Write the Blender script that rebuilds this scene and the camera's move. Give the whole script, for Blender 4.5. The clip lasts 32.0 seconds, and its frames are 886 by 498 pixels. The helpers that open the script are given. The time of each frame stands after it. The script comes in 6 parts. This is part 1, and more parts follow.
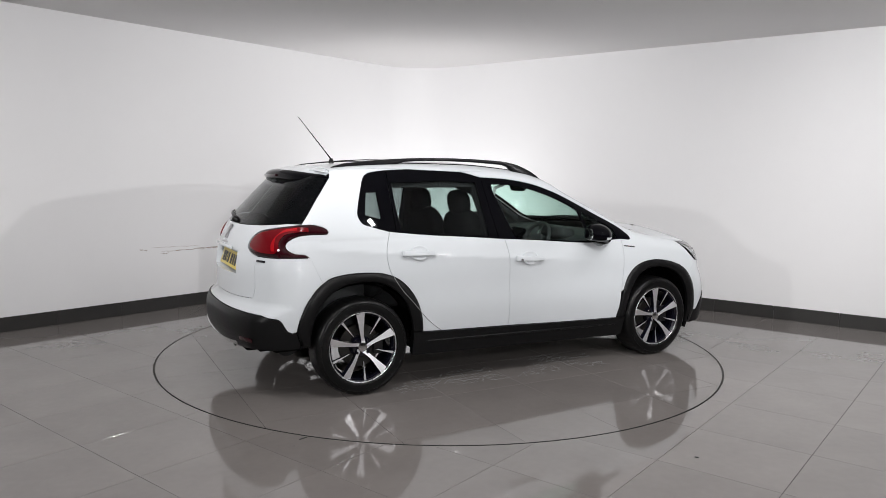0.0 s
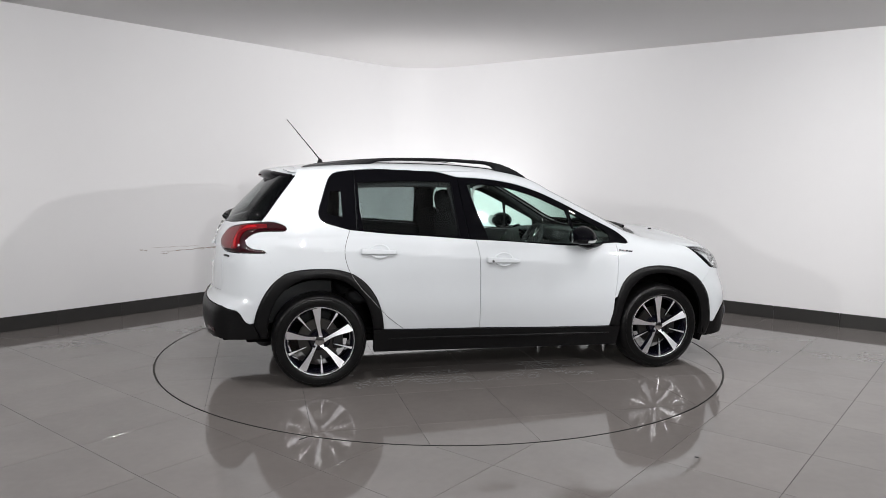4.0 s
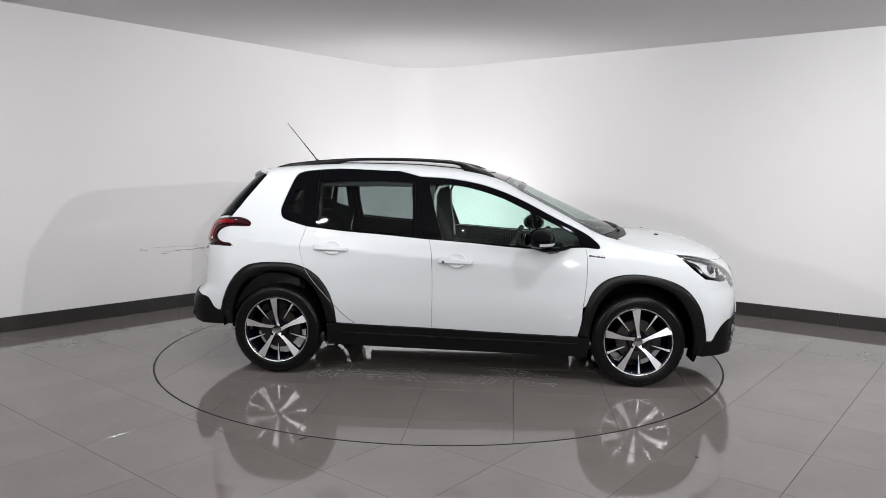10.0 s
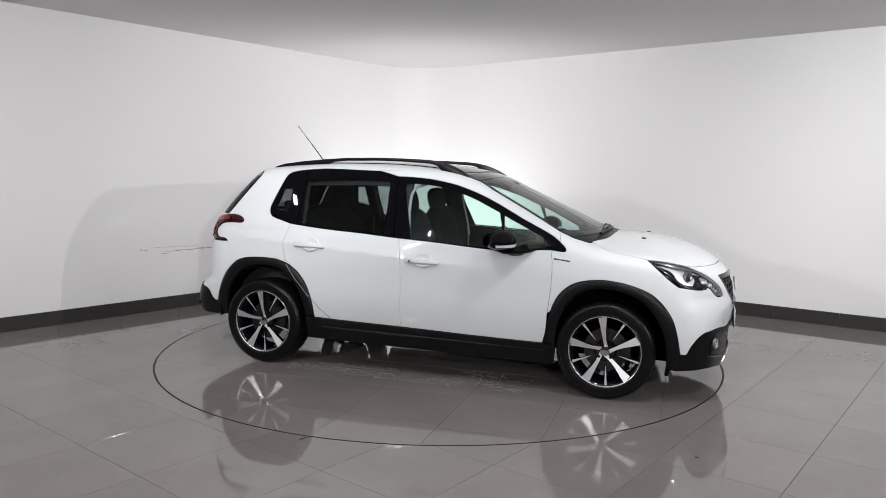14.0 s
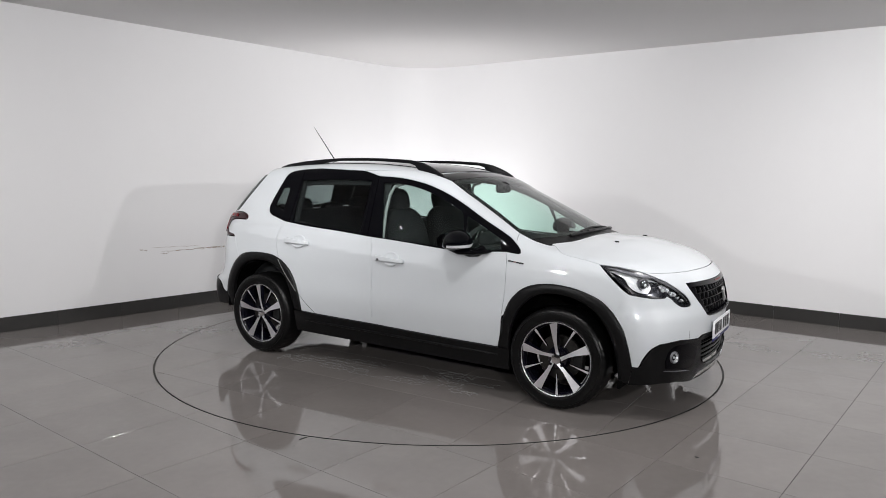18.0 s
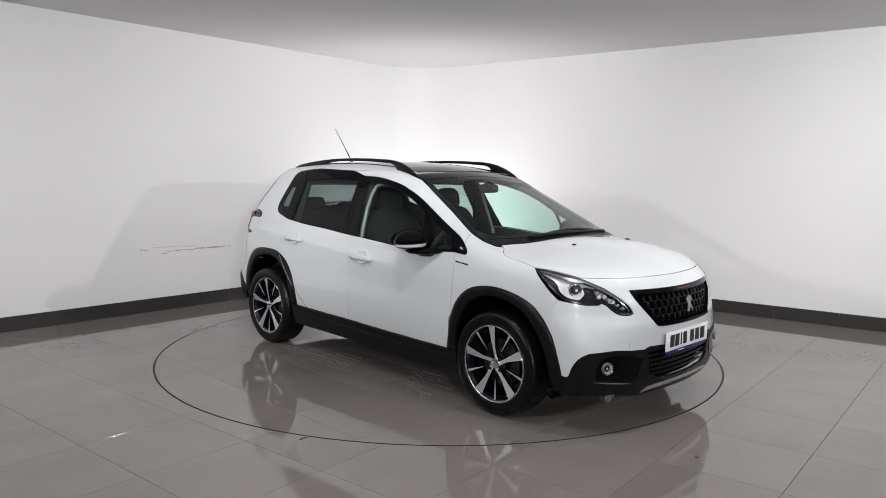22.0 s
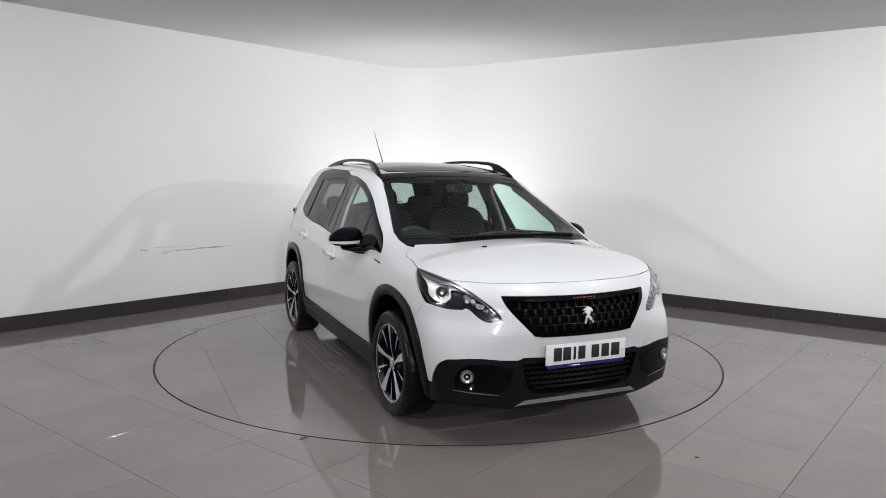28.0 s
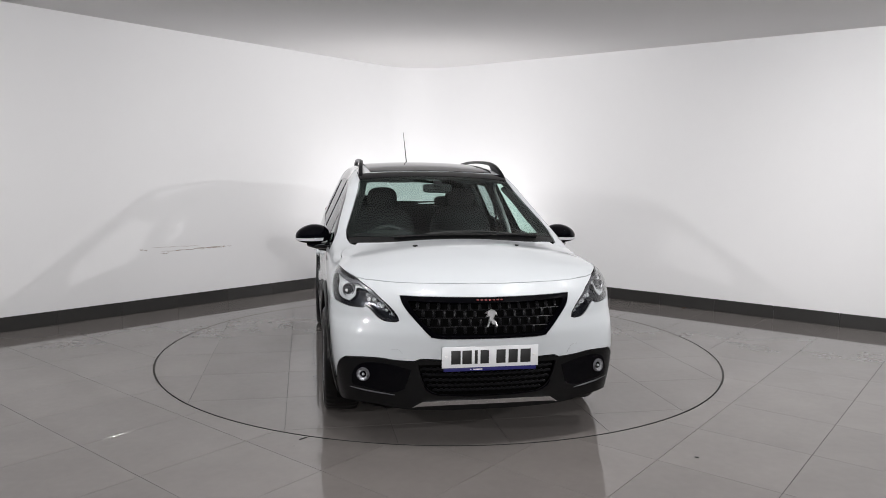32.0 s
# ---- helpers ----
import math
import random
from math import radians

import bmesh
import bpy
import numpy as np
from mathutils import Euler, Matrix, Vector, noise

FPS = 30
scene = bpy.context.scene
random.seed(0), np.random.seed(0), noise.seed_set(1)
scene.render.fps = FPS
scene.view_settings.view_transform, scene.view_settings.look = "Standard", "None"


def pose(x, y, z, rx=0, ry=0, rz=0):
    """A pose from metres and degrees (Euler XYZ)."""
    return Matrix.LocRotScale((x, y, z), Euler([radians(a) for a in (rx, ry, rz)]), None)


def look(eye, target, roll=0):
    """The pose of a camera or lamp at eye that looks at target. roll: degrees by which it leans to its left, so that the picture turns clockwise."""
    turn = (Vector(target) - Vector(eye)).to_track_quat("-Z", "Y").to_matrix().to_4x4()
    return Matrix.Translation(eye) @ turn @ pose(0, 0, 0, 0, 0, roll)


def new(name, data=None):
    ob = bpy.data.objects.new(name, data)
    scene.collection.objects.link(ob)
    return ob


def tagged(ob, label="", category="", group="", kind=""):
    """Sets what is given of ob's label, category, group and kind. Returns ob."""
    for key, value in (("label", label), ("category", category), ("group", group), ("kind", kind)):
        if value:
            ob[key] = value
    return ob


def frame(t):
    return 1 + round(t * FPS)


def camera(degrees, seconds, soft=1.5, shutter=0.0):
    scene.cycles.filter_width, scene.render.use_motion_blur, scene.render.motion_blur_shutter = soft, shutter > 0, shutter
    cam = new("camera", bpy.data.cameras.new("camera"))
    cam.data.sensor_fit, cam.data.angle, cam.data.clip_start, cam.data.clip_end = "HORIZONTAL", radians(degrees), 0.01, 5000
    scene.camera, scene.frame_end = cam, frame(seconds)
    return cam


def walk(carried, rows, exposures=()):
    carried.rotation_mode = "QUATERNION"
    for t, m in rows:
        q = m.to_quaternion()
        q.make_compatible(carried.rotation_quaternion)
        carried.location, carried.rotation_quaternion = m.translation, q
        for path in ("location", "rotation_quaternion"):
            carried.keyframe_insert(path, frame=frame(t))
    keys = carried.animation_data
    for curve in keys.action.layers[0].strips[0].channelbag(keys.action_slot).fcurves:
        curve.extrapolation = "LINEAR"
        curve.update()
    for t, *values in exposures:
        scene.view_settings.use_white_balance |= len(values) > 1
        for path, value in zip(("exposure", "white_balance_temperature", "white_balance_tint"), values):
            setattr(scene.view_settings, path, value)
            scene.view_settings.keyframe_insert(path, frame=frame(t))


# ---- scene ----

# the camera stands still on a tripod before the turntable
EYE = (0.0, -5.9657, 1.4526)
cam = camera(63.018, 32.0, soft=0.6)
CAM_POSE = pose(*EYE, 0, 0, -0.1994) @ pose(0, 0, 0, 90 - 6.0413, 0, 0) @ pose(0, 0, 0, 0, 0, 0.7545)
walk(cam, [(0.0, CAM_POSE), (32.0, CAM_POSE)])

# ---- light ----
world = bpy.data.worlds.new("room_air")
scene.world = world
world.use_nodes = True
world.node_tree.nodes["Background"].inputs[0].default_value = (0.9, 0.95, 1.0, 1)
world.node_tree.nodes["Background"].inputs[1].default_value = 0.05
scene.view_settings.exposure = -0.01


def spot(name, eye, target, watts, size, blend=0.8, radius=0.06, colour=(1.0, 0.985, 0.985)):
    data = bpy.data.lights.new(name, "SPOT")
    data.energy, data.spot_size, data.spot_blend, data.shadow_soft_size, data.color = watts, radians(size), blend, radius, colour
    ob = new(name, data)
    ob.matrix_world = look(eye, target)
    return ob


def panel_light(name, eye, target, watts, w, h, colour=(1.0, 0.985, 0.985)):
    data = bpy.data.lights.new(name, "AREA")
    data.shape, data.size, data.size_y, data.energy, data.color = "RECTANGLE", w, h, watts, colour
    ob = new(name, data)
    ob.matrix_world = look(eye, target)
    return ob


# small flat panels in the ceiling, in an arc before the turntable
for px, py, turn_z, watts in ((-2.77, -1.5, 60, 8.5), (-1.65, -2.48, 32, 10), (-0.25, -2.75, 3, 18), (1.2, -2.3, -25, 20), (2.4, -1.4, -58, 19)):
    panel_light("ceiling_panel", (px, py, 2.846), (px, py, 0.0), watts, 0.15, 0.045).rotation_euler.rotate_axis("Z", radians(turn_z))
# a floodlight on the floor behind the car, turned up into the corner
spot("corner_flood", (-0.10, 2.45, 0.22), (-0.2, 4.0, 2.5), 108, 160, 1.0, 0.10)
# unseen spots added under the ceiling to wash the two walls
spot("wall_wash_spot", (-0.5, -3.6, 2.80), (-0.5, 4.6, 1.5), 297, 70, 1.0, 0.03)
spot("wall_wash_spot", (-1.6, -4.2, 2.80), (-3.3, 1.6, 1.3), 308, 80, 1.0, 0.03)
spot("wall_wash_spot", (1.6, -4.2, 2.80), (3.5, 1.5, 1.3), 405, 80, 1.0, 0.03)
spot("wall_wash_spot", (3.2, -3.0, 2.80), (4.9, 0.2, 1.6), 212, 78, 1.0, 0.03)
# lower unseen fill spots, added at both sides of the camera and behind it
spot("side_spot", (5.2, -4.6, 2.30), (-1.0, 0.8, 0.9), 335, 90, 0.9, 0.035)
spot("side_spot", (-4.2, -5.4, 2.40), (0.9, 0.8, 0.8), 290, 100, 0.9, 0.09)
spot("fill_spot", (0.9, -7.2, 1.80), (0.2, 0.0, 0.6), 380, 60, 0.9, 0.035)

# ---- materials ----


def link(nt, a, b):
    nt.links.new(a, b)


def mat(name, colour, rough=0.5, metal=0.0, coat=0.0, coat_rough=0.03, vary=0.0, scale=8.0, bump=0.0, bump_scale=200.0,
        rough_vary=0.0, island=0.0, specular=0.5, ior=1.5):
    m = bpy.data.materials.new(name)
    m.use_nodes = True
    nt = m.node_tree
    b = nt.nodes["Principled BSDF"]
    b.inputs["Base Color"].default_value = (*colour, 1)
    b.inputs["Roughness"].default_value = rough
    b.inputs["Metallic"].default_value = metal
    b.inputs["Coat Weight"].default_value = coat
    b.inputs["Coat Roughness"].default_value = coat_rough
    b.inputs["Specular IOR Level"].default_value = specular
    b.inputs["IOR"].default_value = ior
    co = nt.nodes.new("ShaderNodeTexCoord")
    if vary or rough_vary:
        n = nt.nodes.new("ShaderNodeTexNoise")
        n.inputs["Scale"].default_value, n.inputs["Detail"].default_value = scale, 6
        link(nt, co.outputs["Object"], n.inputs["Vector"])
        n2 = nt.nodes.new("ShaderNodeTexNoise")
        n2.inputs["Scale"].default_value, n2.inputs["Detail"].default_value = scale * 9, 4
        link(nt, co.outputs["Object"], n2.inputs["Vector"])
        add = nt.nodes.new("ShaderNodeMath")
        add.operation = "MULTIPLY_ADD"
        link(nt, n2.outputs["Fac"], add.inputs[0])
        add.inputs[1].default_value = 0.4
        link(nt, n.outputs["Fac"], add.inputs[2])
    if vary or island:
        mix = nt.nodes.new("ShaderNodeHueSaturation")
        mix.inputs["Color"].default_value = (*colour, 1)
        val = nt.nodes.new("ShaderNodeMath")
        val.operation = "MULTIPLY_ADD"
        val.inputs[1].default_value, val.inputs[2].default_value = 2 * vary, 1 - 1.4 * vary
        if vary:
            link(nt, add.outputs[0], val.inputs[0])
        if island:
            info = nt.nodes.new("ShaderNodeObjectInfo")
            v2 = nt.nodes.new("ShaderNodeMath")
            v2.operation = "MULTIPLY_ADD"
            link(nt, info.outputs["Random"], v2.inputs[0])
            v2.inputs[1].default_value = island
            link(nt, val.outputs[0], v2.inputs[2])
            link(nt, v2.outputs[0], mix.inputs["Value"])
        else:
            link(nt, val.outputs[0], mix.inputs["Value"])
        link(nt, mix.outputs[0], b.inputs["Base Color"])
    if rough_vary:
        r = nt.nodes.new("ShaderNodeMath")
        r.operation = "MULTIPLY_ADD"
        link(nt, add.outputs[0], r.inputs[0])
        r.inputs[1].default_value, r.inputs[2].default_value = rough_vary, rough - 0.7 * rough_vary
        link(nt, r.outputs[0], b.inputs["Roughness"])
    if bump:
        n3 = nt.nodes.new("ShaderNodeTexNoise")
        n3.inputs["Scale"].default_value, n3.inputs["Detail"].default_value = bump_scale, 3
        link(nt, co.outputs["Object"], n3.inputs["Vector"])
        bp = nt.nodes.new("ShaderNodeBump")
        bp.inputs["Strength"].default_value, bp.inputs["Distance"].default_value = bump, 0.002
        link(nt, n3.outputs["Fac"], bp.inputs["Height"])
        link(nt, bp.outputs[0], b.inputs["Normal"])
    return m


def glass(name, colour, rough=0.0, grazing=5.0):
    """Thin tinted glass: a clear tinted sheet with a mirror gloss that grows towards grazing angles."""
    m = bpy.data.materials.new(name)
    m.use_nodes = True
    nt = m.node_tree
    nt.nodes.remove(nt.nodes["Principled BSDF"])
    out = nt.nodes["Material Output"]
    tr = nt.nodes.new("ShaderNodeBsdfTransparent")
    tr.inputs[0].default_value = (*colour, 1)
    gl = nt.nodes.new("ShaderNodeBsdfGlossy")
    gl.inputs["Roughness"].default_value = rough
    lw = nt.nodes.new("ShaderNodeLayerWeight")
    lw.inputs["Blend"].default_value = 0.5
    pw = nt.nodes.new("ShaderNodeMath")
    pw.operation = "POWER"
    pw.inputs[1].default_value = grazing
    link(nt, lw.outputs["Facing"], pw.inputs[0])
    ad = nt.nodes.new("ShaderNodeMath")
    ad.operation = "MULTIPLY_ADD"
    ad.inputs[1].default_value, ad.inputs[2].default_value = 0.9, 0.026
    link(nt, pw.outputs[0], ad.inputs[0])
    mix = nt.nodes.new("ShaderNodeMixShader")
    link(nt, ad.outputs[0], mix.inputs[0])
    link(nt, tr.outputs[0], mix.inputs[1])
    link(nt, gl.outputs[0], mix.inputs[2])
    link(nt, mix.outputs[0], out.inputs[0])
    return m


WALL = mat("white_wall_paint", (0.80, 0.80, 0.81), 0.55, vary=0.02, scale=0.7, bump=0.06, bump_scale=90)
CEIL = mat("matt_ceiling_paint", (0.78, 0.77, 0.77), 0.85, vary=0.02, scale=0.6, bump=0.05, bump_scale=70)
DARKWALL = mat("dark_grey_wall_paint", (0.22, 0.22, 0.225), 0.8, vary=0.06, scale=1.0)
TILE = mat("polished_grey_porcelain", (0.168, 0.154, 0.147), 0.055, vary=0.16, scale=2.2, rough_vary=0.08, island=0.09, ior=1.52)
GROUT = mat("dark_grout", (0.075, 0.07, 0.066), 0.8, vary=0.1, scale=30)
SKIRT = mat("dark_grey_skirting_tile", (0.034, 0.033, 0.032), 0.35, vary=0.12, scale=6, island=0.15)
RUBBER = mat("black_rubber", (0.012, 0.012, 0.012), 0.6, bump=0.2, bump_scale=120)
SCUFF = mat("brown_scuff", (0.24, 0.17, 0.12), 0.8, vary=0.3, scale=40)

PAINT = mat("pearl_white_car_paint", (0.585, 0.613, 0.637), 0.38, 0.0, 1.0, 0.03, vary=0.02, scale=3, specular=0.25)
GLOSS = mat("gloss_black_trim", (0.0018, 0.0018, 0.0028), 0.02, specular=0.14)
SATINBLACK = mat("satin_black_trim", (0.005, 0.005, 0.006), 0.28, specular=0.16, vary=0.05, scale=8)
PLASTIC = mat("grained_black_plastic", (0.0046, 0.0046, 0.0050), 0.35, specular=0.19, vary=0.08, scale=5, bump=0.25, bump_scale=420)
LINER = mat("matt_black_liner", (0.0022, 0.0022, 0.0022), 0.9, specular=0.05, vary=0.1, scale=9)
SEAL = mat("black_window_seal", (0.006, 0.006, 0.0065), 0.4, specular=0.16)
CHROME = mat("bright_chrome", (0.82, 0.82, 0.83), 0.09, 1.0)
SATIN = mat("satin_aluminium", (0.64, 0.64, 0.65), 0.24, 1.0, vary=0.05, scale=20)
ALLOY = mat("machined_alloy", (0.90, 0.90, 0.93), 0.40, 1.0, 0.5, 0.04, vary=0.04, scale=30)
ALLOYBLACK = mat("gloss_black_alloy", (0.004, 0.004, 0.008), 0.07, 0.0, 0.8, 0.02)
TYRE = mat("tyre_rubber", (0.0036, 0.0036, 0.0038), 0.30, specular=0.22, vary=0.15, scale=14, bump=0.2, bump_scale=160)
STEEL = mat("brake_disc_steel", (0.07, 0.068, 0.065), 0.35, 1.0, vary=0.15, scale=25)
DARKSTEEL = mat("dark_cast_metal", (0.022, 0.022, 0.023), 0.5, 0.7, vary=0.2, scale=20)
GLASS_FRONT = glass("green_tinted_glass", (0.752, 0.905, 0.848))
GLASS_REAR = glass("dark_privacy_glass", (0.40, 0.45, 0.443))
PANE_BACK = bpy.data.materials.new("clear_pane_back")
PANE_BACK.use_nodes = True
PANE_BACK.node_tree.nodes.remove(PANE_BACK.node_tree.nodes["Principled BSDF"])
link(PANE_BACK.node_tree, PANE_BACK.node_tree.nodes.new("ShaderNodeBsdfTransparent").outputs[0], PANE_BACK.node_tree.nodes["Material Output"].inputs[0])
GLASS_CLEAR = glass("clear_lamp_lens", (0.95, 0.96, 0.96), 0.01, 3.2)
RED_LENS = mat("red_lamp_lens", (0.125, 0.002, 0.005), 0.06, 0, 0.4, 0.02)
RED_DARK = mat("smoked_red_lens", (0.020, 0.001, 0.003), 0.05, 0, 0.3, 0.02)
RED_BRIGHT = mat("bright_red_reflector", (0.36, 0.006, 0.010), 0.12, 0, 0.5, 0.02)
PLATE_W = mat("white_reflective_plate", (0.74, 0.75, 0.77), 0.35, vary=0.03, scale=20)
PLATE_Y = mat("yellow_reflective_plate", (0.68, 0.54, 0.11), 0.35, vary=0.03, scale=20)
INK = mat("black_print", (0.012, 0.012, 0.013), 0.5)
BLUE = mat("dark_blue_print", (0.012, 0.012, 0.12), 0.4)
WHITEPRINT = mat("white_print", (0.8, 0.8, 0.8), 0.5)
REDMARK = mat("red_mark", (0.15, 0.014, 0.014), 0.4)
CLOTH = mat("black_seat_cloth", (0.015, 0.0155, 0.0165), 0.9, specular=0.2, vary=0.25, scale=30, bump=0.3, bump_scale=500)
TRIMSOFT = mat("soft_dark_dash", (0.026, 0.028, 0.029), 0.65, specular=0.3, vary=0.08, scale=6, bump=0.2, bump_scale=380)
TRIMGREY = mat("grey_pillar_trim", (0.30, 0.31, 0.31), 0.75, vary=0.05, scale=6)
HEADLINE = mat("dark_headlining", (0.06, 0.062, 0.065), 0.9, vary=0.05, scale=12)
MIRRORGLASS = mat("mirror_glass", (0.9, 0.9, 0.9), 0.01, 1.0)
HOUSE = mat("headlamp_black_bezel", (0.014, 0.014, 0.017), 0.22, specular=0.4)
REFLECT = mat("lamp_reflector", (0.84, 0.85, 0.88), 0.34, 0.35, 0.8, 0.03)
EMBLEM = mat("dull_chrome_emblem", (0.42, 0.42, 0.43), 0.30, 1.0)
FACET = mat("lamp_silver_facets", (0.60, 0.61, 0.64), 0.25, 0.6)
LAMPGREY = mat("smoky_lamp_grey", (0.15, 0.15, 0.165), 0.28, 0.5, vary=0.05, scale=20)
LAMPDARK = mat("dark_lamp_housing", (0.030, 0.032, 0.042), 0.18, 0.4, 0.6, 0.03)
PROJECTOR = mat("projector_glass", (0.10, 0.105, 0.12), 0.04, 0.7, 1.0, 0.01)
LEAF = mat("dry_brown_leaf", (0.22, 0.10, 0.04), 0.7, vary=0.3, scale=50)

# ---- mesh helpers ----


def mesh_of(name, verts, faces, mats, fmat=None, smooth=True):
    me = bpy.data.meshes.new(name)
    me.from_pydata([tuple(v) for v in verts], [], faces)
    for m in mats:
        me.materials.append(m)
    if fmat is not None:
        me.polygons.foreach_set("material_index", fmat)
    me.polygons.foreach_set("use_smooth", [smooth] * len(me.polygons))
    me.update()
    return me


def under(name, me, parent, label=""):
    ob = new(name, me)
    ob.parent = parent
    if label:
        tagged(ob, label)
    return ob


def part(name, bm, material, parent, label="", smooth=True):
    """Links a bmesh as one mesh object under a thing or a part."""
    me = bpy.data.meshes.new(name)
    bm.to_mesh(me)
    bm.free()
    for m in (material if isinstance(material, (list, tuple)) else (material,)):
        me.materials.append(m)
    me.polygons.foreach_set("use_smooth", [smooth] * len(me.polygons))
    if smooth:
        me.set_sharp_from_angle(angle=radians(38))
    ob = new(name, me)
    if parent is not None:
        ob.parent = parent
    if label:
        tagged(ob, label)
    return ob


def bm_box(size, m=Matrix(), bevel=0.0, seg=2, bm=None):
    b = bmesh.new()
    bmesh.ops.create_cube(b, size=1.0, matrix=Matrix.Diagonal((*size, 1)))
    if bevel:
        bmesh.ops.bevel(b, geom=b.edges[:], offset=bevel, segments=seg, profile=0.5, affect="EDGES")
    bmesh.ops.transform(b, matrix=m, verts=b.verts)
    return merge(bm, b)


def merge(bm, b):
    if bm is None:
        return b
    me = bpy.data.meshes.new("tmp")
    b.to_mesh(me)
    b.free()
    bm.from_mesh(me)
    bpy.data.meshes.remove(me)
    return bm


def bm_cyl(r1, r2, depth, m=Matrix(), seg=32, bevel=0.0, bm=None):
    b = bmesh.new()
    bmesh.ops.create_cone(b, cap_ends=True, segments=seg, radius1=r1, radius2=r2, depth=depth)
    if bevel:
        bmesh.ops.bevel(b, geom=[e for e in b.edges if len(e.link_faces) == 2 and abs(e.link_faces[0].normal.dot(e.link_faces[1].normal)) < 0.3],
                        offset=bevel, segments=2, profile=0.5, affect="EDGES")
    bmesh.ops.transform(b, matrix=m, verts=b.verts)
    return merge(bm, b)


def bm_lathe(profile, seg=48, m=Matrix(), bm=None, closed=False):
    """Turns (radius, height) pairs about the z axis."""
    b = bmesh.new()
    rings = []
    for r, h in profile:
        rings.append([b.verts.new((r * math.cos(2 * math.pi * i / seg), r * math.sin(2 * math.pi * i / seg), h)) for i in range(seg)])
    n = len(rings)
    for k in range(n if closed else n - 1):
        a, c = rings[k], rings[(k + 1) % n]
        for i in range(seg):
            b.faces.new((a[i], a[(i + 1) % seg], c[(i + 1) % seg], c[i]))
    if not closed:
        for ring in (rings[0], rings[-1]):
            if (ring[0].co - ring[1].co).length > 1e-5:
                b.faces.new(ring if ring is rings[-1] else ring[::-1])
    bmesh.ops.remove_doubles(b, verts=b.verts, dist=1e-6)
    bmesh.ops.recalc_face_normals(b, faces=b.faces)
    bmesh.ops.transform(b, matrix=m, verts=b.verts)
    return merge(bm, b)


def bm_tube(points, radii, seg=10, bm=None, flat=1.0):
    """A tube along points; radii may be one number or one for each point."""
    b = bmesh.new()
    pts = [Vector(p) for p in points]
    if isinstance(radii, (int, float)):
        radii = [radii] * len(pts)
    rings = []
    for i, p in enumerate(pts):
        d = (pts[min(i + 1, len(pts) - 1)] - pts[max(i - 1, 0)]).normalized()
        side = d.cross(Vector((0, 0, 1)))
        side = side.normalized() if side.length > 1e-3 else Vector((1, 0, 0))
        up = side.cross(d).normalized()
        rings.append([b.verts.new(p + radii[i] * (math.cos(a) * side + flat * math.sin(a) * up)) for a in (2 * math.pi * k / seg for k in range(seg))])
    for a, c in zip(rings, rings[1:]):
        for i in range(seg):
            b.faces.new((a[i], a[(i + 1) % seg], c[(i + 1) % seg], c[i]))
    b.faces.new(rings[0][::-1])
    b.faces.new(rings[-1])
    bmesh.ops.recalc_face_normals(b, faces=b.faces)
    return merge(bm, b)


def bm_prism(outline, y0, y1, bm=None, bevel=0.0):
    """An outline of (x, z) pairs, pushed out from y0 to y1."""
    b = bmesh.new()
    a = [b.verts.new((x, y0, z)) for x, z in outline]
    c = [b.verts.new((x, y1, z)) for x, z in outline]
    n = len(a)
    b.faces.new(a)
    b.faces.new(c[::-1])
    for i in range(n):
        b.faces.new((a[i], c[i], c[(i + 1) % n], a[(i + 1) % n]))
    bmesh.ops.recalc_face_normals(b, faces=b.faces)
    if bevel:
        bmesh.ops.bevel(b, geom=b.edges[:], offset=bevel, segments=2, profile=0.5, affect="EDGES")
    return merge(bm, b)


# ---- the room ----
CEILING_Z = 2.855
LEFT_N, LEFT_C = Vector((-0.75557, 0.65507, 0)), 3.104     # wall planes: n . p = c
RIGHT_N, RIGHT_C = Vector((0.60530, 0.79599, 0)), 3.175
LEFT_D, RIGHT_D = Vector((0.65507, 0.75557, 0)), Vector((0.79599, -0.60530, 0))
det = LEFT_N.x * RIGHT_N.y - LEFT_N.y * RIGHT_N.x
CORNER = Vector(((LEFT_C * RIGHT_N.y - LEFT_N.y * RIGHT_C) / det, (LEFT_N.x * RIGHT_C - LEFT_C * RIGHT_N.x) / det, 0))
ROUND = 0.62        # tangent length of the rounded corner


def wall_line():
    """The inner line of the two white walls, round the corner, as points and inward normals."""
    a, b = CORNER - LEFT_D * ROUND, CORNER + RIGHT_D * ROUND
    bis = (-LEFT_D + RIGHT_D).normalized()
    half = math.acos(max(-1, min(1, (-LEFT_D).dot(bis))))
    rad = ROUND * math.tan(half)
    mid = CORNER + bis * (ROUND / math.cos(half))
    pts = [(a - LEFT_D * 10.0, -LEFT_N), (a, -LEFT_N)]
    a0, a1 = math.atan2(*(a - mid).yx), math.atan2(*(b - mid).yx)
    if a1 > a0:
        a1 -= 2 * math.pi
    for i in range(1, 20):
        t = a0 + (a1 - a0) * i / 20
        d = Vector((math.cos(t), math.sin(t), 0))
        pts.append((mid + rad * d, -d))
    pts += [(b, -RIGHT_N), (b + RIGHT_D * 9.0, -RIGHT_N)]
    return pts


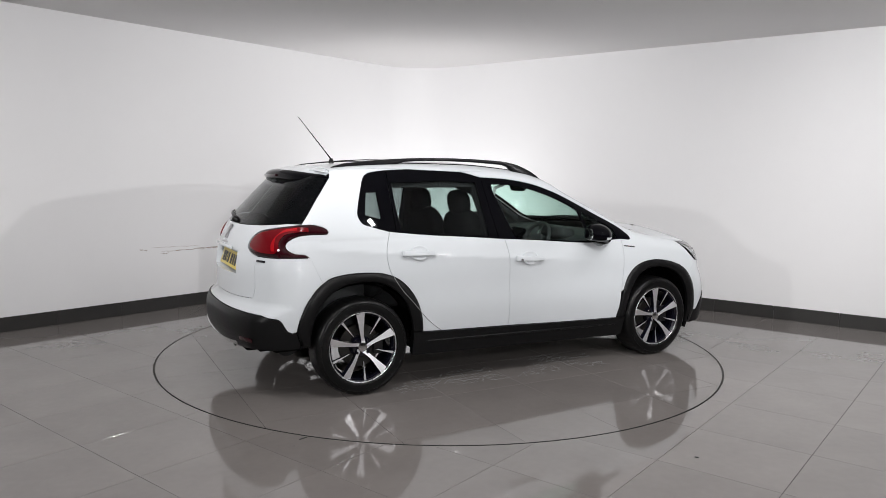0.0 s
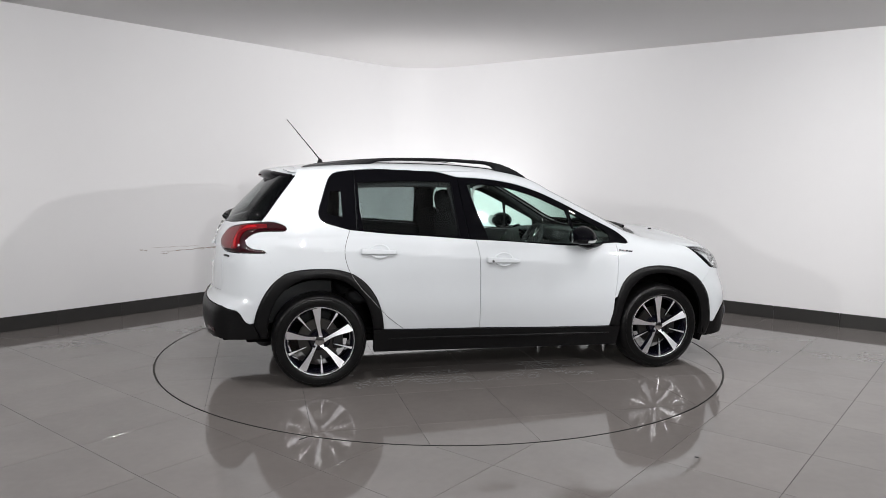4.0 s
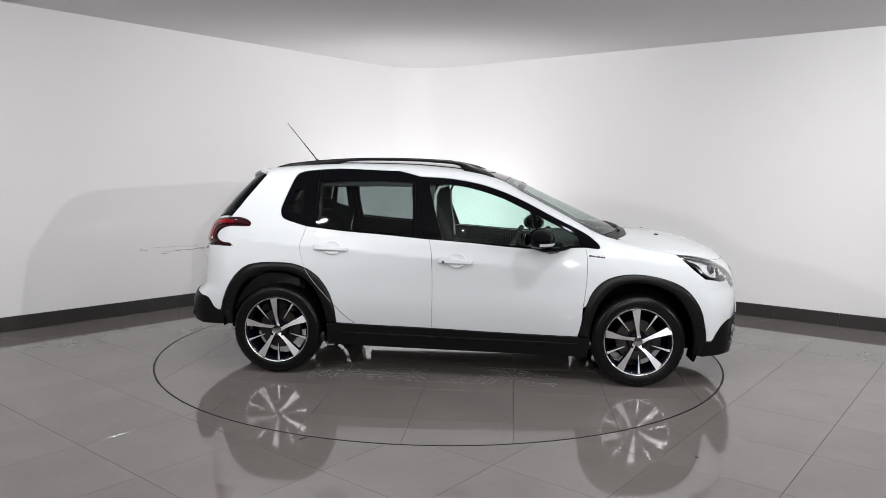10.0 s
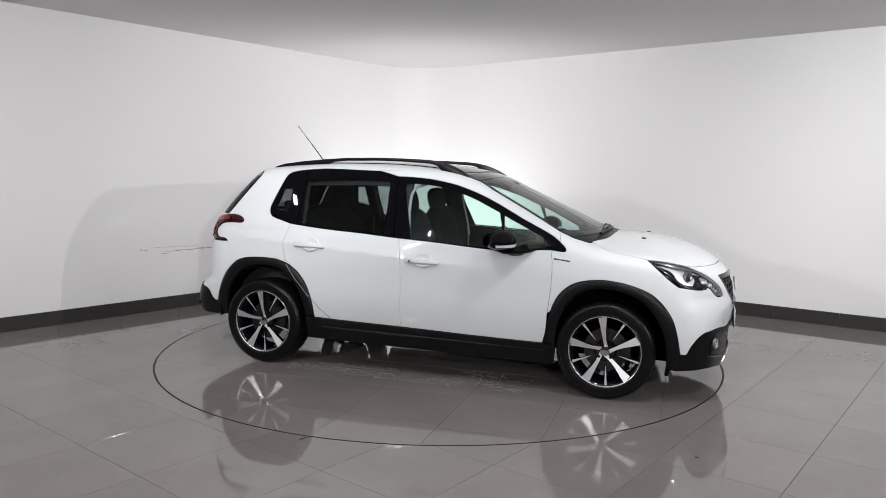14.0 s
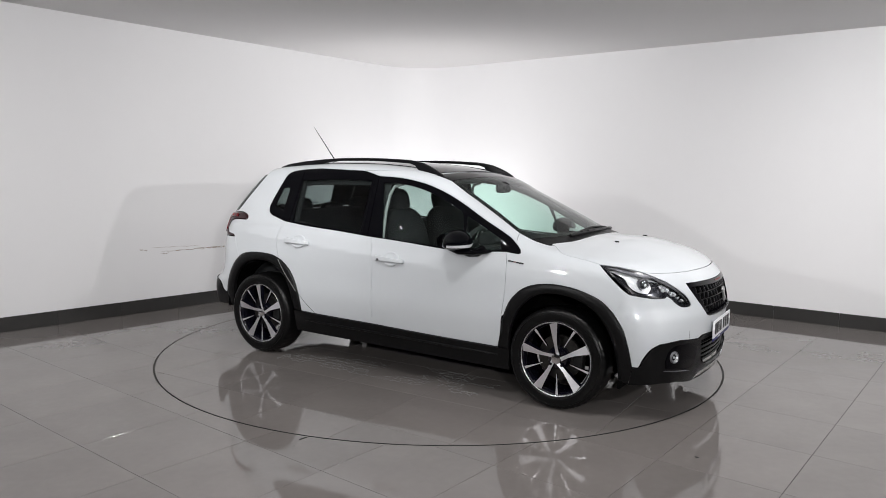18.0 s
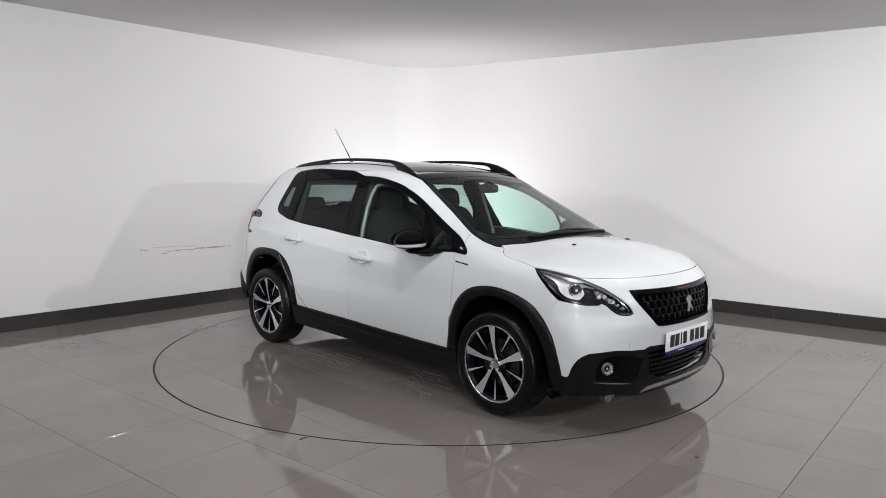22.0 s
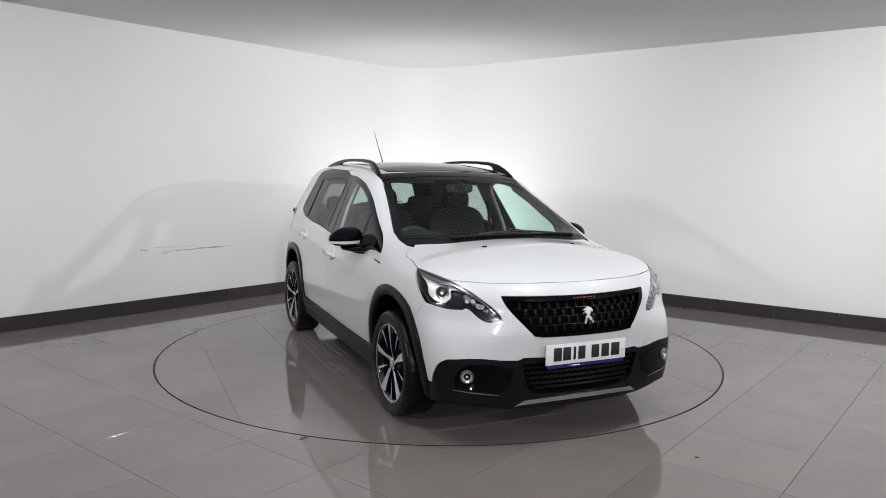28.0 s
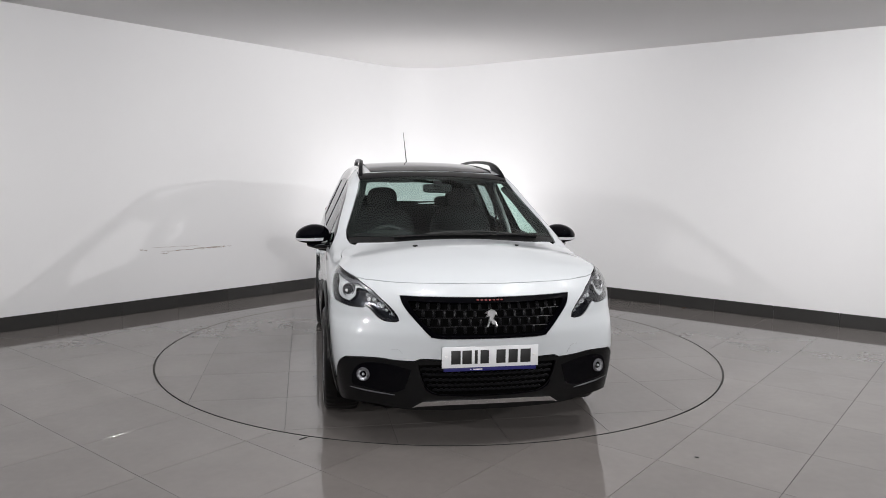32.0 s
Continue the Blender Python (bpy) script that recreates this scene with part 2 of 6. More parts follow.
def ribbon(name, pts, z0, z1, inset, thick, material):
    """A wall slab along a line of points with inward normals."""
    b = bmesh.new()
    rows = []
    for p, n in pts:
        q, w = p + n * inset, p + n * (inset - thick)
        rows.append([b.verts.new((q.x, q.y, z0)), b.verts.new((q.x, q.y, z1)), b.verts.new((w.x, w.y, z1)), b.verts.new((w.x, w.y, z0))])
    for r, s in zip(rows, rows[1:]):
        for i in range(4):
            b.faces.new((r[i], s[i], s[(i + 1) % 4], r[(i + 1) % 4]))
    b.faces.new(rows[0])
    b.faces.new(rows[-1][::-1])
    bmesh.ops.recalc_face_normals(b, faces=b.faces)
    return part(name, b, material, None)


line = wall_line()
SKIRT_Z = 0.133
tagged(ribbon("wall_white", line, 0.0, CEILING_Z, 0.0, 0.2, WALL), "smooth white painted showroom walls meeting in a rounded corner", "wall", kind="structure")

# dark walls that close the room behind the camera
for nm, c, s in (("wall_back", (0, -11.5, 1.43), (26, 0.2, 2.87)), ("wall_side", (-13, -3.0, 1.43), (0.2, 17.2, 2.87)), ("wall_far_side", (13, -3.0, 1.43), (0.2, 17.2, 2.87))):
    tagged(part(nm, bm_box(s, pose(*c)), DARKWALL, None, smooth=False), "plain dark grey painted wall of the hall", "wall", kind="structure")
tagged(part("ceiling", bm_box((26.2, 18, 0.15), pose(0, -3.0, CEILING_Z + 0.075)), CEIL, None, smooth=False), "flat matt pale grey painted ceiling", "ceiling", kind="structure")

# skirting tiles along both walls, with thin joints
skirting = tagged(new("baseboard"), "dark grey tiled skirting along the white walls", "baseboard", kind="structure")


def skirting_run(start, direction, normal, length, first):
    me = None
    s = first
    while s < length:
        p = start + direction * (s + 0.299)
        if me is None:
            b = bm_box((0.5975, 0.012, SKIRT_Z), Matrix(), 0.0015, 1)
            me = bpy.data.meshes.new("tile")
            b.to_mesh(me)
            b.free()
            me.materials.append(SKIRT)
        ob = under("tile", me, skirting)
        ob.matrix_basis = Matrix.Translation((p.x + normal.x * 0.005, p.y + normal.y * 0.005, SKIRT_Z / 2)) @ Matrix.Rotation(math.atan2(direction.y, direction.x), 4, "Z")
        s += 0.6


skirting_run(CORNER - LEFT_D * ROUND, -LEFT_D, -LEFT_N, 8.0, 0.0)
skirting_run(CORNER + RIGHT_D * ROUND, RIGHT_D, -RIGHT_N, 8.0, 0.0)
curve_skirt = ribbon("tile", line[1:-1], 0.0, SKIRT_Z, 0.011, 0.012, SKIRT)
curve_skirt.parent = skirting

# ---- floor: square polished tiles, and the flush turntable cut into them ----
PITCH, TILE_TURN, TABLE_R, GAP = 0.6016, 51.2, 2.232, 0.014
U0, V0 = -2.9654, -0.0302
floor = tagged(new("floor"), "polished grey porcelain floor tiles with thin joints", "floor", kind="structure")
turntable = tagged(new("turntable"), "round flush car turntable tiled in polished grey porcelain", "turntable")
bed = part("grout_bed", bm_box((26, 17.8, 0.05), pose(0, -3.0, -0.034)), GROUT, floor, smooth=False)


def cut_tile(x0, y0, size, keep_inside, radius):
    """A square tile, trimmed to the inside or the outside of the turntable's circle."""
    n = 40
    pts = [(x0, y0), (x0 + size, y0), (x0 + size, y0 + size), (x0, y0 + size)]
    poly = []
    for (ax, ay), (bx, by) in zip(pts, pts[1:] + pts[:1]):
        for i in range(n):
            poly.append((ax + (bx - ax) * i / n, ay + (by - ay) * i / n))
    ins = [math.hypot(*p) < radius for p in poly]
    if all(ins) == any(ins):
        return pts if ins[0] == keep_inside else None
    kept = [p for p, i in zip(poly, ins) if i == keep_inside]
    # rotate so that the kept points run on from the cut, then close with the arc
    k = next(i for i in range(len(poly)) if ins[i] == keep_inside and ins[i - 1] != keep_inside)
    order = [poly[(k + i) % len(poly)] for i in range(len(poly))]
    kept = [p for p in order if (math.hypot(*p) < radius) == keep_inside]
    a0, a1 = math.atan2(kept[-1][1], kept[-1][0]), math.atan2(kept[0][1], kept[0][0])
    d = (a1 - a0 + math.pi) % (2 * math.pi) - math.pi
    arc = [(radius * math.cos(a0 + d * i / 16), radius * math.sin(a0 + d * i / 16)) for i in range(17)]
    return kept + arc


def tile_mesh(poly, depth=0.009, chamfer=0.0006):
    c = (sum(p[0] for p in poly) / len(poly), sum(p[1] for p in poly) / len(poly))
    b = bmesh.new()
    top = []
    mid = []
    low = []
    for x, y in poly:
        dx, dy = c[0] - x, c[1] - y
        k = chamfer / max(1e-6, math.hypot(dx, dy))
        top.append(b.verts.new((x + dx * k, y + dy * k, 0.0)))
        mid.append(b.verts.new((x, y, -chamfer)))
        low.append(b.verts.new((x, y, -depth)))
    n = len(poly)
    b.faces.new(top)
    for i in range(n):
        j = (i + 1) % n
        b.faces.new((mid[i], mid[j], top[j], top[i]))
        b.faces.new((low[i], low[j], mid[j], mid[i]))
    bmesh.ops.remove_doubles(b, verts=b.verts, dist=1e-5)
    bmesh.ops.recalc_face_normals(b, faces=b.faces)
    me = bpy.data.meshes.new("tile")
    b.to_mesh(me)
    b.free()
    me.materials.append(TILE)
    return me


def in_room(p):
    return LEFT_N.dot(p) < LEFT_C + 0.5 and RIGHT_N.dot(p) < RIGHT_C + 0.5


def lay_tiles():
    joint = 0.0021
    turn = Matrix.Rotation(radians(TILE_TURN), 4, "Z")
    # axes: u along the turned x axis, v across it to the right
    full = tile_mesh([(-0.5 * (PITCH - joint), -0.5 * (PITCH - joint)), (0.5 * (PITCH - joint), -0.5 * (PITCH - joint)),
                      (0.5 * (PITCH - joint), 0.5 * (PITCH - joint)), (-0.5 * (PITCH - joint), 0.5 * (PITCH - joint))])
    far_verts, far_faces = [], []
    for i in range(-26, 26):
        for j in range(-26, 26):
            u, v = U0 + i * PITCH, V0 + j * PITCH
            cu, cv = u + PITCH / 2, v + PITCH / 2
            world_p = turn @ Vector((cu, -cv, 0))
            if not in_room(world_p) or world_p.y < -11.0 or abs(world_p.x) > 12.5:
                continue
            if world_p.y < -6.6 or abs(world_p.x) > 5.6 or not (-6 <= i < 14 and -9 <= j < 11):
                # tiles far behind the camera lie in one sheet
                k, e = len(far_verts), 0.5 * (PITCH - joint)
                far_verts += [turn @ Vector((cu + a, -cv + c, 0)) for a, c in ((-e, -e), (e, -e), (e, e), (-e, e))]
                far_faces.append((k, k + 1, k + 2, k + 3))
                continue
            if math.hypot(cu, cv) > TABLE_R + 0.6:
                ob = under("tile", full, floor)
                ob.matrix_basis = turn @ Matrix.Translation((cu, -cv, 0))
                continue
            poly = cut_tile(u + joint / 2, -v - PITCH + joint / 2, PITCH - joint, False, TABLE_R + GAP / 2)
            if poly:
                ob = under("tile", tile_mesh(poly), floor)
                ob.matrix_basis = turn
    tagged(under("far_tiles", mesh_of("far_tiles", far_verts, far_faces, (TILE,), smooth=False), floor), kind="stuff")
    for i in range(-5, 5):
        for j in range(-5, 5):
            poly = cut_tile(0.02 + i * 0.6045 + joint / 2, -0.015 + j * 0.6045 + joint / 2, 0.6045 - joint, True, TABLE_R - GAP / 2)
            if poly:
                under("tile", tile_mesh(poly), turntable)


# the plate under the turntable's tiles, and its rim
part("base_plate", bm_cyl(TABLE_R - 0.004, TABLE_R - 0.004, 0.03, pose(0, 0, -0.0195), 128), GROUT, turntable)
part("rim", bm_lathe([(TABLE_R - 0.0068, -0.02), (TABLE_R - 0.0068, -0.0006), (TABLE_R - 0.0040, -0.0006), (TABLE_R - 0.0040, -0.02)], 160, closed=True), RUBBER, turntable, "thin black rim")


# ---- the car: one smooth body form, from which all its panels are cut ----
def pchip(xs,ys):
    xs=np.array(xs,float);ys=np.array(ys,float);h=np.diff(xs);d=np.diff(ys)/h
    m=np.zeros(len(xs));m[0]=d[0];m[-1]=d[-1]
    for i in range(1,len(xs)-1):
        if d[i-1]*d[i]>0:
            w1=2*h[i]+h[i-1];w2=h[i]+2*h[i-1];m[i]=(w1+w2)/(w1/d[i-1]+w2/d[i])
    def f(x):
        x=np.asarray(x,float);i=np.clip(np.searchsorted(xs,x)-1,0,len(h)-1)
        t=(x-xs[i])/h[i]
        r=(1+2*t)*(1-t)**2*ys[i]+t*(1-t)**2*h[i]*m[i]+t*t*(3-2*t)*ys[i+1]+t*t*(t-1)*h[i]*m[i+1]
        r=np.where(x<xs[0],ys[0]+m[0]*(x-xs[0]),r);return np.where(x>xs[-1],ys[-1]+m[-1]*(x-xs[-1]),r)
    return f
half_width=pchip([-2.2,-1.9,-1.6,-1.27,-.6,0,.6,1.27,1.6,1.75,1.9,2.2],[.64,.755,.81,.838,.848,.85,.848,.838,.826,.812,.784,.70])
belt_line=pchip([-2.1,-1.3,0,1.0,2.1],[1.06,1.03,.965,.92,.86])
top_line=pchip([-2.1,-1.75,-1.5,-1.2,-.8,-.4,0,.25,.38,.55,.9,1.15,1.25,1.35,1.5,1.7,1.85,1.95,2.02,2.1],
               [1.32,1.43,1.48,1.515,1.535,1.532,1.505,1.462,1.422,1.343,1.181,1.070,1.04,1.037,1.03,.988,.934,.885,.835,.75])
crown=pchip([-2,.2,.5,1.1,1.4,2.1],[.10,.10,.08,.10,.17,.17])
bow=pchip([-1,.1,.5,1.0,1.35,1.6],[0,0,.22,.22,.05,0])
nose_line=pchip([.15,.25,.35,.5,.62,.72,.8,.86,.92,1.1],[1.99,2.036,2.052,2.064,2.078,2.068,2.04,2.0,1.945,1.7])
tail_line=pchip([.15,.28,.36,.45,.51,.56,.60,.8,.92,1.02,1.1,1.4,1.5],[-1.92,-1.98,-2.045,-2.058,-2.055,-2.035,-2.0,-1.995,-1.975,-1.94,-1.89,-1.61,-1.51])
tail_bend=pchip([.45,.54,.63,.8,1.6],[.68,.72,.93,1.0,1.0])
nose_bend=pchip([.25,.38,.5,.6,.7,1.2],[.60,.65,.71,.86,1.02,1.02])


def smax(a,b,r):
    h=np.maximum(r-np.abs(a-b),0);return np.maximum(a,b)+h*h/(4*r)


def side_y(x,z):
    d=z-belt_line(x)
    low=half_width(x)-.03*np.clip((z-.62)/.30,-1.6,1.3)**2
    u,v=np.clip((z-.90)/.13,0,1),np.clip((x+.40)/.50,0,1)
    flare=.026*u*u*(3-2*u)*v*v*(3-2*v)
    # the shoulder crease, from the tail lamp through the handles, fading on the front door
    c=np.sqrt((z-(.911-.073*(x+.9)))**2+.00003)
    r,f=np.clip((x+1.62)/.25,0,1),np.clip((.75-x)/.75,0,1)
    crease=.0125*np.exp(-c/.06)*r*r*(3-2*r)*f*f*(3-2*f)
    return low-.5*(d+np.sqrt(d*d+.0012))*.47+flare+crease-.011*np.exp(-((z-.67)/.11)**2-(x/1.15)**4)


def body_field(x,y,z):
    a=np.abs(y);y2=y*y
    s=a-side_y(x,z)
    t=z-(top_line(x+bow(x)*y2)-crown(x)*y2)
    f=x-(nose_line(z)-nose_bend(z)*(.38*y2+.15*y2*y2))
    b=tail_line(z)+tail_bend(z)*(.22*y2+.30*y2*y2)-x
    return smax(smax(smax(s,t,.07),f,.09),b,.09)


def meet(o,d,far=1.6):
    o=np.asarray(o,float);d=np.asarray(d,float);lo=np.zeros(o.shape[:-1]);hi=np.full(o.shape[:-1],far)
    for _ in range(34):
        m=(lo+hi)/2;q=o+m[...,None]*d;ins=body_field(q[...,0],q[...,1],q[...,2])<0
        lo=np.where(ins,m,lo);hi=np.where(ins,hi,m)
    return o+lo[...,None]*d

OX, OY = 0.1954, -0.1518        # the car stands a little off the turntable's axis
car = tagged(new("car"), "pearl white crossover car with black rails and cladding", "car")


def on_car(ob):
    ob.location = (OX, OY, 0)
    return ob


def normal_at(q):
    e = 1e-3
    x, y, z = q[:, 0], q[:, 1], q[:, 2]
    g = np.stack([body_field(x + e, y, z) - body_field(x - e, y, z), body_field(x, y + e, z) - body_field(x, y - e, z),
                  body_field(x, y, z + e) - body_field(x, y, z - e)], -1)
    return g / np.linalg.norm(g, axis=1)[:, None]


def surface(tag, pts):
    """Points of the body: s (x, z) on its right side, t (x, y) on top, n (y, z) on the nose, r (y, z) on the tail."""
    p = np.array(pts, float)
    one, nil = np.ones(len(p)), np.zeros(len(p))
    if tag == "s":
        return meet(np.stack([p[:, 0], nil, p[:, 1]], -1), np.stack([nil, -one, nil], -1))
    if tag == "t":
        return meet(np.stack([p[:, 0], p[:, 1], 0.6 * one], -1), np.stack([nil, nil, one], -1))
    if tag == "n":
        return meet(np.stack([1.0 * one, p[:, 0], p[:, 1]], -1), np.stack([one, nil, nil], -1))
    return meet(np.stack([-1.0 * one, p[:, 0], p[:, 1]], -1), np.stack([-one, nil, nil], -1))


def to_uv(kind, q):
    if kind == "wrap":
        return np.stack([q[:, 0], np.arctan2(q[:, 2] - 0.6, -q[:, 1]) * 0.95], -1)
    if kind == "nose":
        return np.stack([np.arctan2(-q[:, 1], q[:, 0] - 1.2) * 0.85, q[:, 2]], -1)
    return np.stack([np.arctan2(-q[:, 1], -q[:, 0] - 1.2) * 0.85, q[:, 2]], -1)


def from_uv(kind, uv):
    nil, one = np.zeros(len(uv)), np.ones(len(uv))
    if kind == "wrap":
        a = uv[:, 1] / 0.95
        return meet(np.stack([uv[:, 0], nil, 0.6 * one], -1), np.stack([nil, -np.cos(a), np.sin(a)], -1))
    a = uv[:, 0] / 0.85
    k = 1.0 if kind == "nose" else -1.0
    return meet(np.stack([1.2 * k * one, nil, uv[:, 1]], -1), np.stack([k * np.cos(a), -np.sin(a), nil], -1))


def smooth_line(p, step=0.02):
    """A smooth line through points of the plane, evenly sampled, without its last point."""
    p = np.array(p, float)
    if len(p) == 2:
        n = max(2, int(np.linalg.norm(p[1] - p[0]) / step))
        return [p[0] + (p[1] - p[0]) * i / n for i in range(n)]
    ext = np.vstack([2 * p[0] - p[1], p, 2 * p[-1] - p[-2]])
    out = []
    for i in range(1, len(ext) - 2):
        a, b, c, d = ext[i - 1:i + 3]
        n = max(1, int(round(np.linalg.norm(c - b) / step)))
        m0 = (c - a) * np.linalg.norm(c - b) / max(1e-6, np.linalg.norm(b - a) + np.linalg.norm(c - b))
        m1 = (d - b) * np.linalg.norm(c - b) / max(1e-6, np.linalg.norm(c - b) + np.linalg.norm(d - c))
        for k in range(n):
            t = k / n
            out.append((2 * t ** 3 - 3 * t * t + 1) * b + (t ** 3 - 2 * t * t + t) * m0 + (-2 * t ** 3 + 3 * t * t) * c + (t ** 3 - t * t) * m1)
    return out


def outline_uv(kind, path, sym, step):
    """path: runs (tag, points), joined at sharp corners; a tag in capitals is a run of straight pieces."""
    runs = []
    for tag, pts in path:
        runs.append((tag, to_uv(kind, surface(tag.lower(), pts))))
    loop = []
    for i, (tag, run) in enumerate(runs):
        nxt = runs[(i + 1) % len(runs)][1][0]
        closing = not (sym and i == len(runs) - 1)
        pieces = [run] if tag.islower() else [run[k:k + 2] for k in range(len(run) - 1)]
        for pc in pieces:
            loop += smooth_line(pc, step)
        if closing and np.linalg.norm(run[-1] - nxt) > 1e-4:
            loop += smooth_line(np.array([run[-1], nxt]), step)
        elif not closing:
            loop.append(run[-1])
    loop = np.array(loop)
    if sym:
        mir = loop.copy()
        if kind == "wrap":
            mir[:, 1] = math.pi * 0.95 - mir[:, 1]
        else:
            mir[:, 0] = -mir[:, 0]
        keep = mir[::-1]
        gap0, gap1 = np.linalg.norm(keep[0] - loop[-1]), np.linalg.norm(keep[-1] - loop[0])
        keep = keep[1 if gap0 < 1e-3 else 0:len(keep) - (1 if gap1 < 1e-3 else 0)]
        fill = smooth_line(np.array([loop[-1], keep[0]]), step)[1:] if gap0 > 2 * step else []
        fill2 = smooth_line(np.array([keep[-1], loop[0]]), step)[1:] if gap1 > 2 * step else []
        loop = np.vstack([loop] + ([np.array(fill)] if len(fill) else []) + [keep] + ([np.array(fill2)] if len(fill2) else []))
    area = 0.5 * np.sum(loop[:, 0] * np.roll(loop[:, 1], -1) - np.roll(loop[:, 0], -1) * loop[:, 1])
    return loop if area > 0 else loop[::-1].copy()


def inset(loop, d):
    t = np.roll(loop, -1, 0) - np.roll(loop, 1, 0)
    t /= np.linalg.norm(t, axis=1)[:, None] + 1e-9
    return loop + d * np.stack([-t[:, 1], t[:, 0]], -1)


def inside(pts, loop):
    x, y = pts[:, 0][:, None], pts[:, 1][:, None]
    a, b = loop, np.roll(loop, -1, 0)
    cross = ((a[:, 1] > y) != (b[:, 1] > y)) & (x < (b[:, 0] - a[:, 0]) * (y - a[:, 1]) / (b[:, 1] - a[:, 1] + 1e-12) + a[:, 0])
    return cross.sum(1) % 2 == 1


def fill_loops(loops, h):
    """Triangles that fill the first loop less the others, with an even net of points inside."""
    from mathutils.geometry import delaunay_2d_cdt
    pts, edges = [], []
    for lp in loops:
        k = len(pts)
        pts += [tuple(p) for p in lp]
        edges += [(k + i, k + (i + 1) % len(lp)) for i in range(len(lp))]
    allb = np.vstack(loops)
    lo, hi = loops[0].min(0), loops[0].max(0)
    gx, gy = np.meshgrid(np.arange(lo[0] + h * 0.37, hi[0], h), np.arange(lo[1] + h * 0.41, hi[1], h))
    g = np.stack([gx.ravel(), gy.ravel()], -1)
    ok = inside(g, loops[0])
    for lp in loops[1:]:
        ok &= ~inside(g, lp)
    g = g[ok]
    if len(g):
        far = np.array([np.min(np.sum((allb - p) ** 2, 1)) > (0.45 * h) ** 2 for p in g])
        pts += [tuple(p) for p in g[far]]
    res = delaunay_2d_cdt([Vector(p) for p in pts], edges, [], 2 if len(loops) > 1 else 1, 1e-6)
    uv = np.array([(v.x, v.y) for v in res[0]])
    tris = [tuple(f) for f in res[2]]
    if len(loops) > 1:
        c = np.array([uv[list(f)].mean(0) for f in tris])
        ok = inside(c, loops[0])
        for lp in loops[1:]:
            ok &= ~inside(c, lp)
        tris = [f for f, k in zip(tris, ok) if k]
    return uv, tris


def shell_mesh(name, kind, path, mats, holes=(), sym=False, off=0.0, th=0.012, gap=0.0015, h=0.035, step=0.02, crown_up=0.0):
    """A panel of the body: cut along an outline, with thickness and edges. mats: outside, edge and inside."""
    loops = [inset(outline_uv(kind, path, sym, step), gap)]
    for hp in holes:
        loops.append(inset(outline_uv(kind, hp, sym, step), -gap))
    uv, tris = fill_loops(loops, h)
    q = from_uv(kind, uv)
    n = normal_at(q)
    lift = np.full(len(q), off)
    if crown_up:
        b = np.vstack(loops)
        d = np.array([math.sqrt(np.min(np.sum((b - p) ** 2, 1))) for p in uv])
        lift = lift + crown_up * (1 - np.exp(-d / 0.03))
    out = q + n * lift[:, None]
    inn = q + n * (off - th)
    k = len(out)
    used, faces, fm = {}, [], []
    for a, b, c in tris:
        if np.dot(np.cross(out[b] - out[a], out[c] - out[a]), n[a]) < 0:
            b, c = c, b
        faces.append((a, b, c))
        fm.append(0)
        for e in ((a, b), (b, c), (c, a)):
            used[e] = used.get(e, 0) + 1
    m = len(faces)
    for a, b, c in faces[:m]:
        faces.append((k + a, k + c, k + b))
        fm.append(2)
    for (a, b) in list(used):
        if (b, a) not in used:
            faces.append((a, k + a, k + b, b))
            fm.append(1)
    verts = np.vstack([out, inn])
    me = mesh_of(name, verts, faces, mats, fm)
    normals = []
    for poly in me.polygons:
        if poly.material_index == 0 and not crown_up:
            normals += [tuple(n[v]) for v in poly.vertices]
        elif poly.material_index == 1:
            normals += [tuple(poly.normal)] * len(poly.vertices)
        elif poly.material_index == 0:
            normals += [(0, 0, 0)] * len(poly.vertices)
        else:
            normals += [tuple(-n[v - k]) for v in poly.vertices]
    me.normals_split_custom_set(normals)
    return me


def mirrored(me):
    """The same panel for the car's other side."""
    v = np.empty(len(me.vertices) * 3)
    me.vertices.foreach_get("co", v)
    v = v.reshape(-1, 3) * (1, -1, 1)
    ln = np.empty(len(me.loops) * 3)
    me.corner_normals.foreach_get("vector", ln)
    ln = ln.reshape(-1, 3) * (1, -1, 1)
    faces, fm, normals = [], [], []
    for p in me.polygons:
        faces.append(tuple(reversed(p.vertices)))
        fm.append(p.material_index)
        normals += [tuple(ln[i]) for i in reversed(p.loop_indices)]
    out = mesh_of(me.name, v, faces, list(me.materials), fm)
    out.normals_split_custom_set(normals)
    return out


def pair(name, kind, path, mats, parents=None, label="", clear=False, **kw):
    """A panel on the right side and its twin on the left. Returns both."""
    me = shell_mesh(name, kind, path, mats, **kw)
    made = []
    for i, data in enumerate((me, mirrored(me))):
        ob = under(name, data, parents[i] if parents else car, label)
        if not parents:
            on_car(ob)
        if clear:
            ob.visible_shadow = False
        made.append(ob)
    return made


def single(name, kind, path, mats, parent=None, label="", clear=False, **kw):
    kw.setdefault("sym", True)
    ob = under(name, shell_mesh(name, kind, path, mats, **kw), parent or car, label)
    if not parent:
        on_car(ob)
    if clear:
        ob.visible_shadow = False
    return ob


WHITE = (PAINT, PAINT, TRIMSOFT)
BLACK = (GLOSS, GLOSS, TRIMSOFT)
CLAD = (PLASTIC, PLASTIC, LINER)

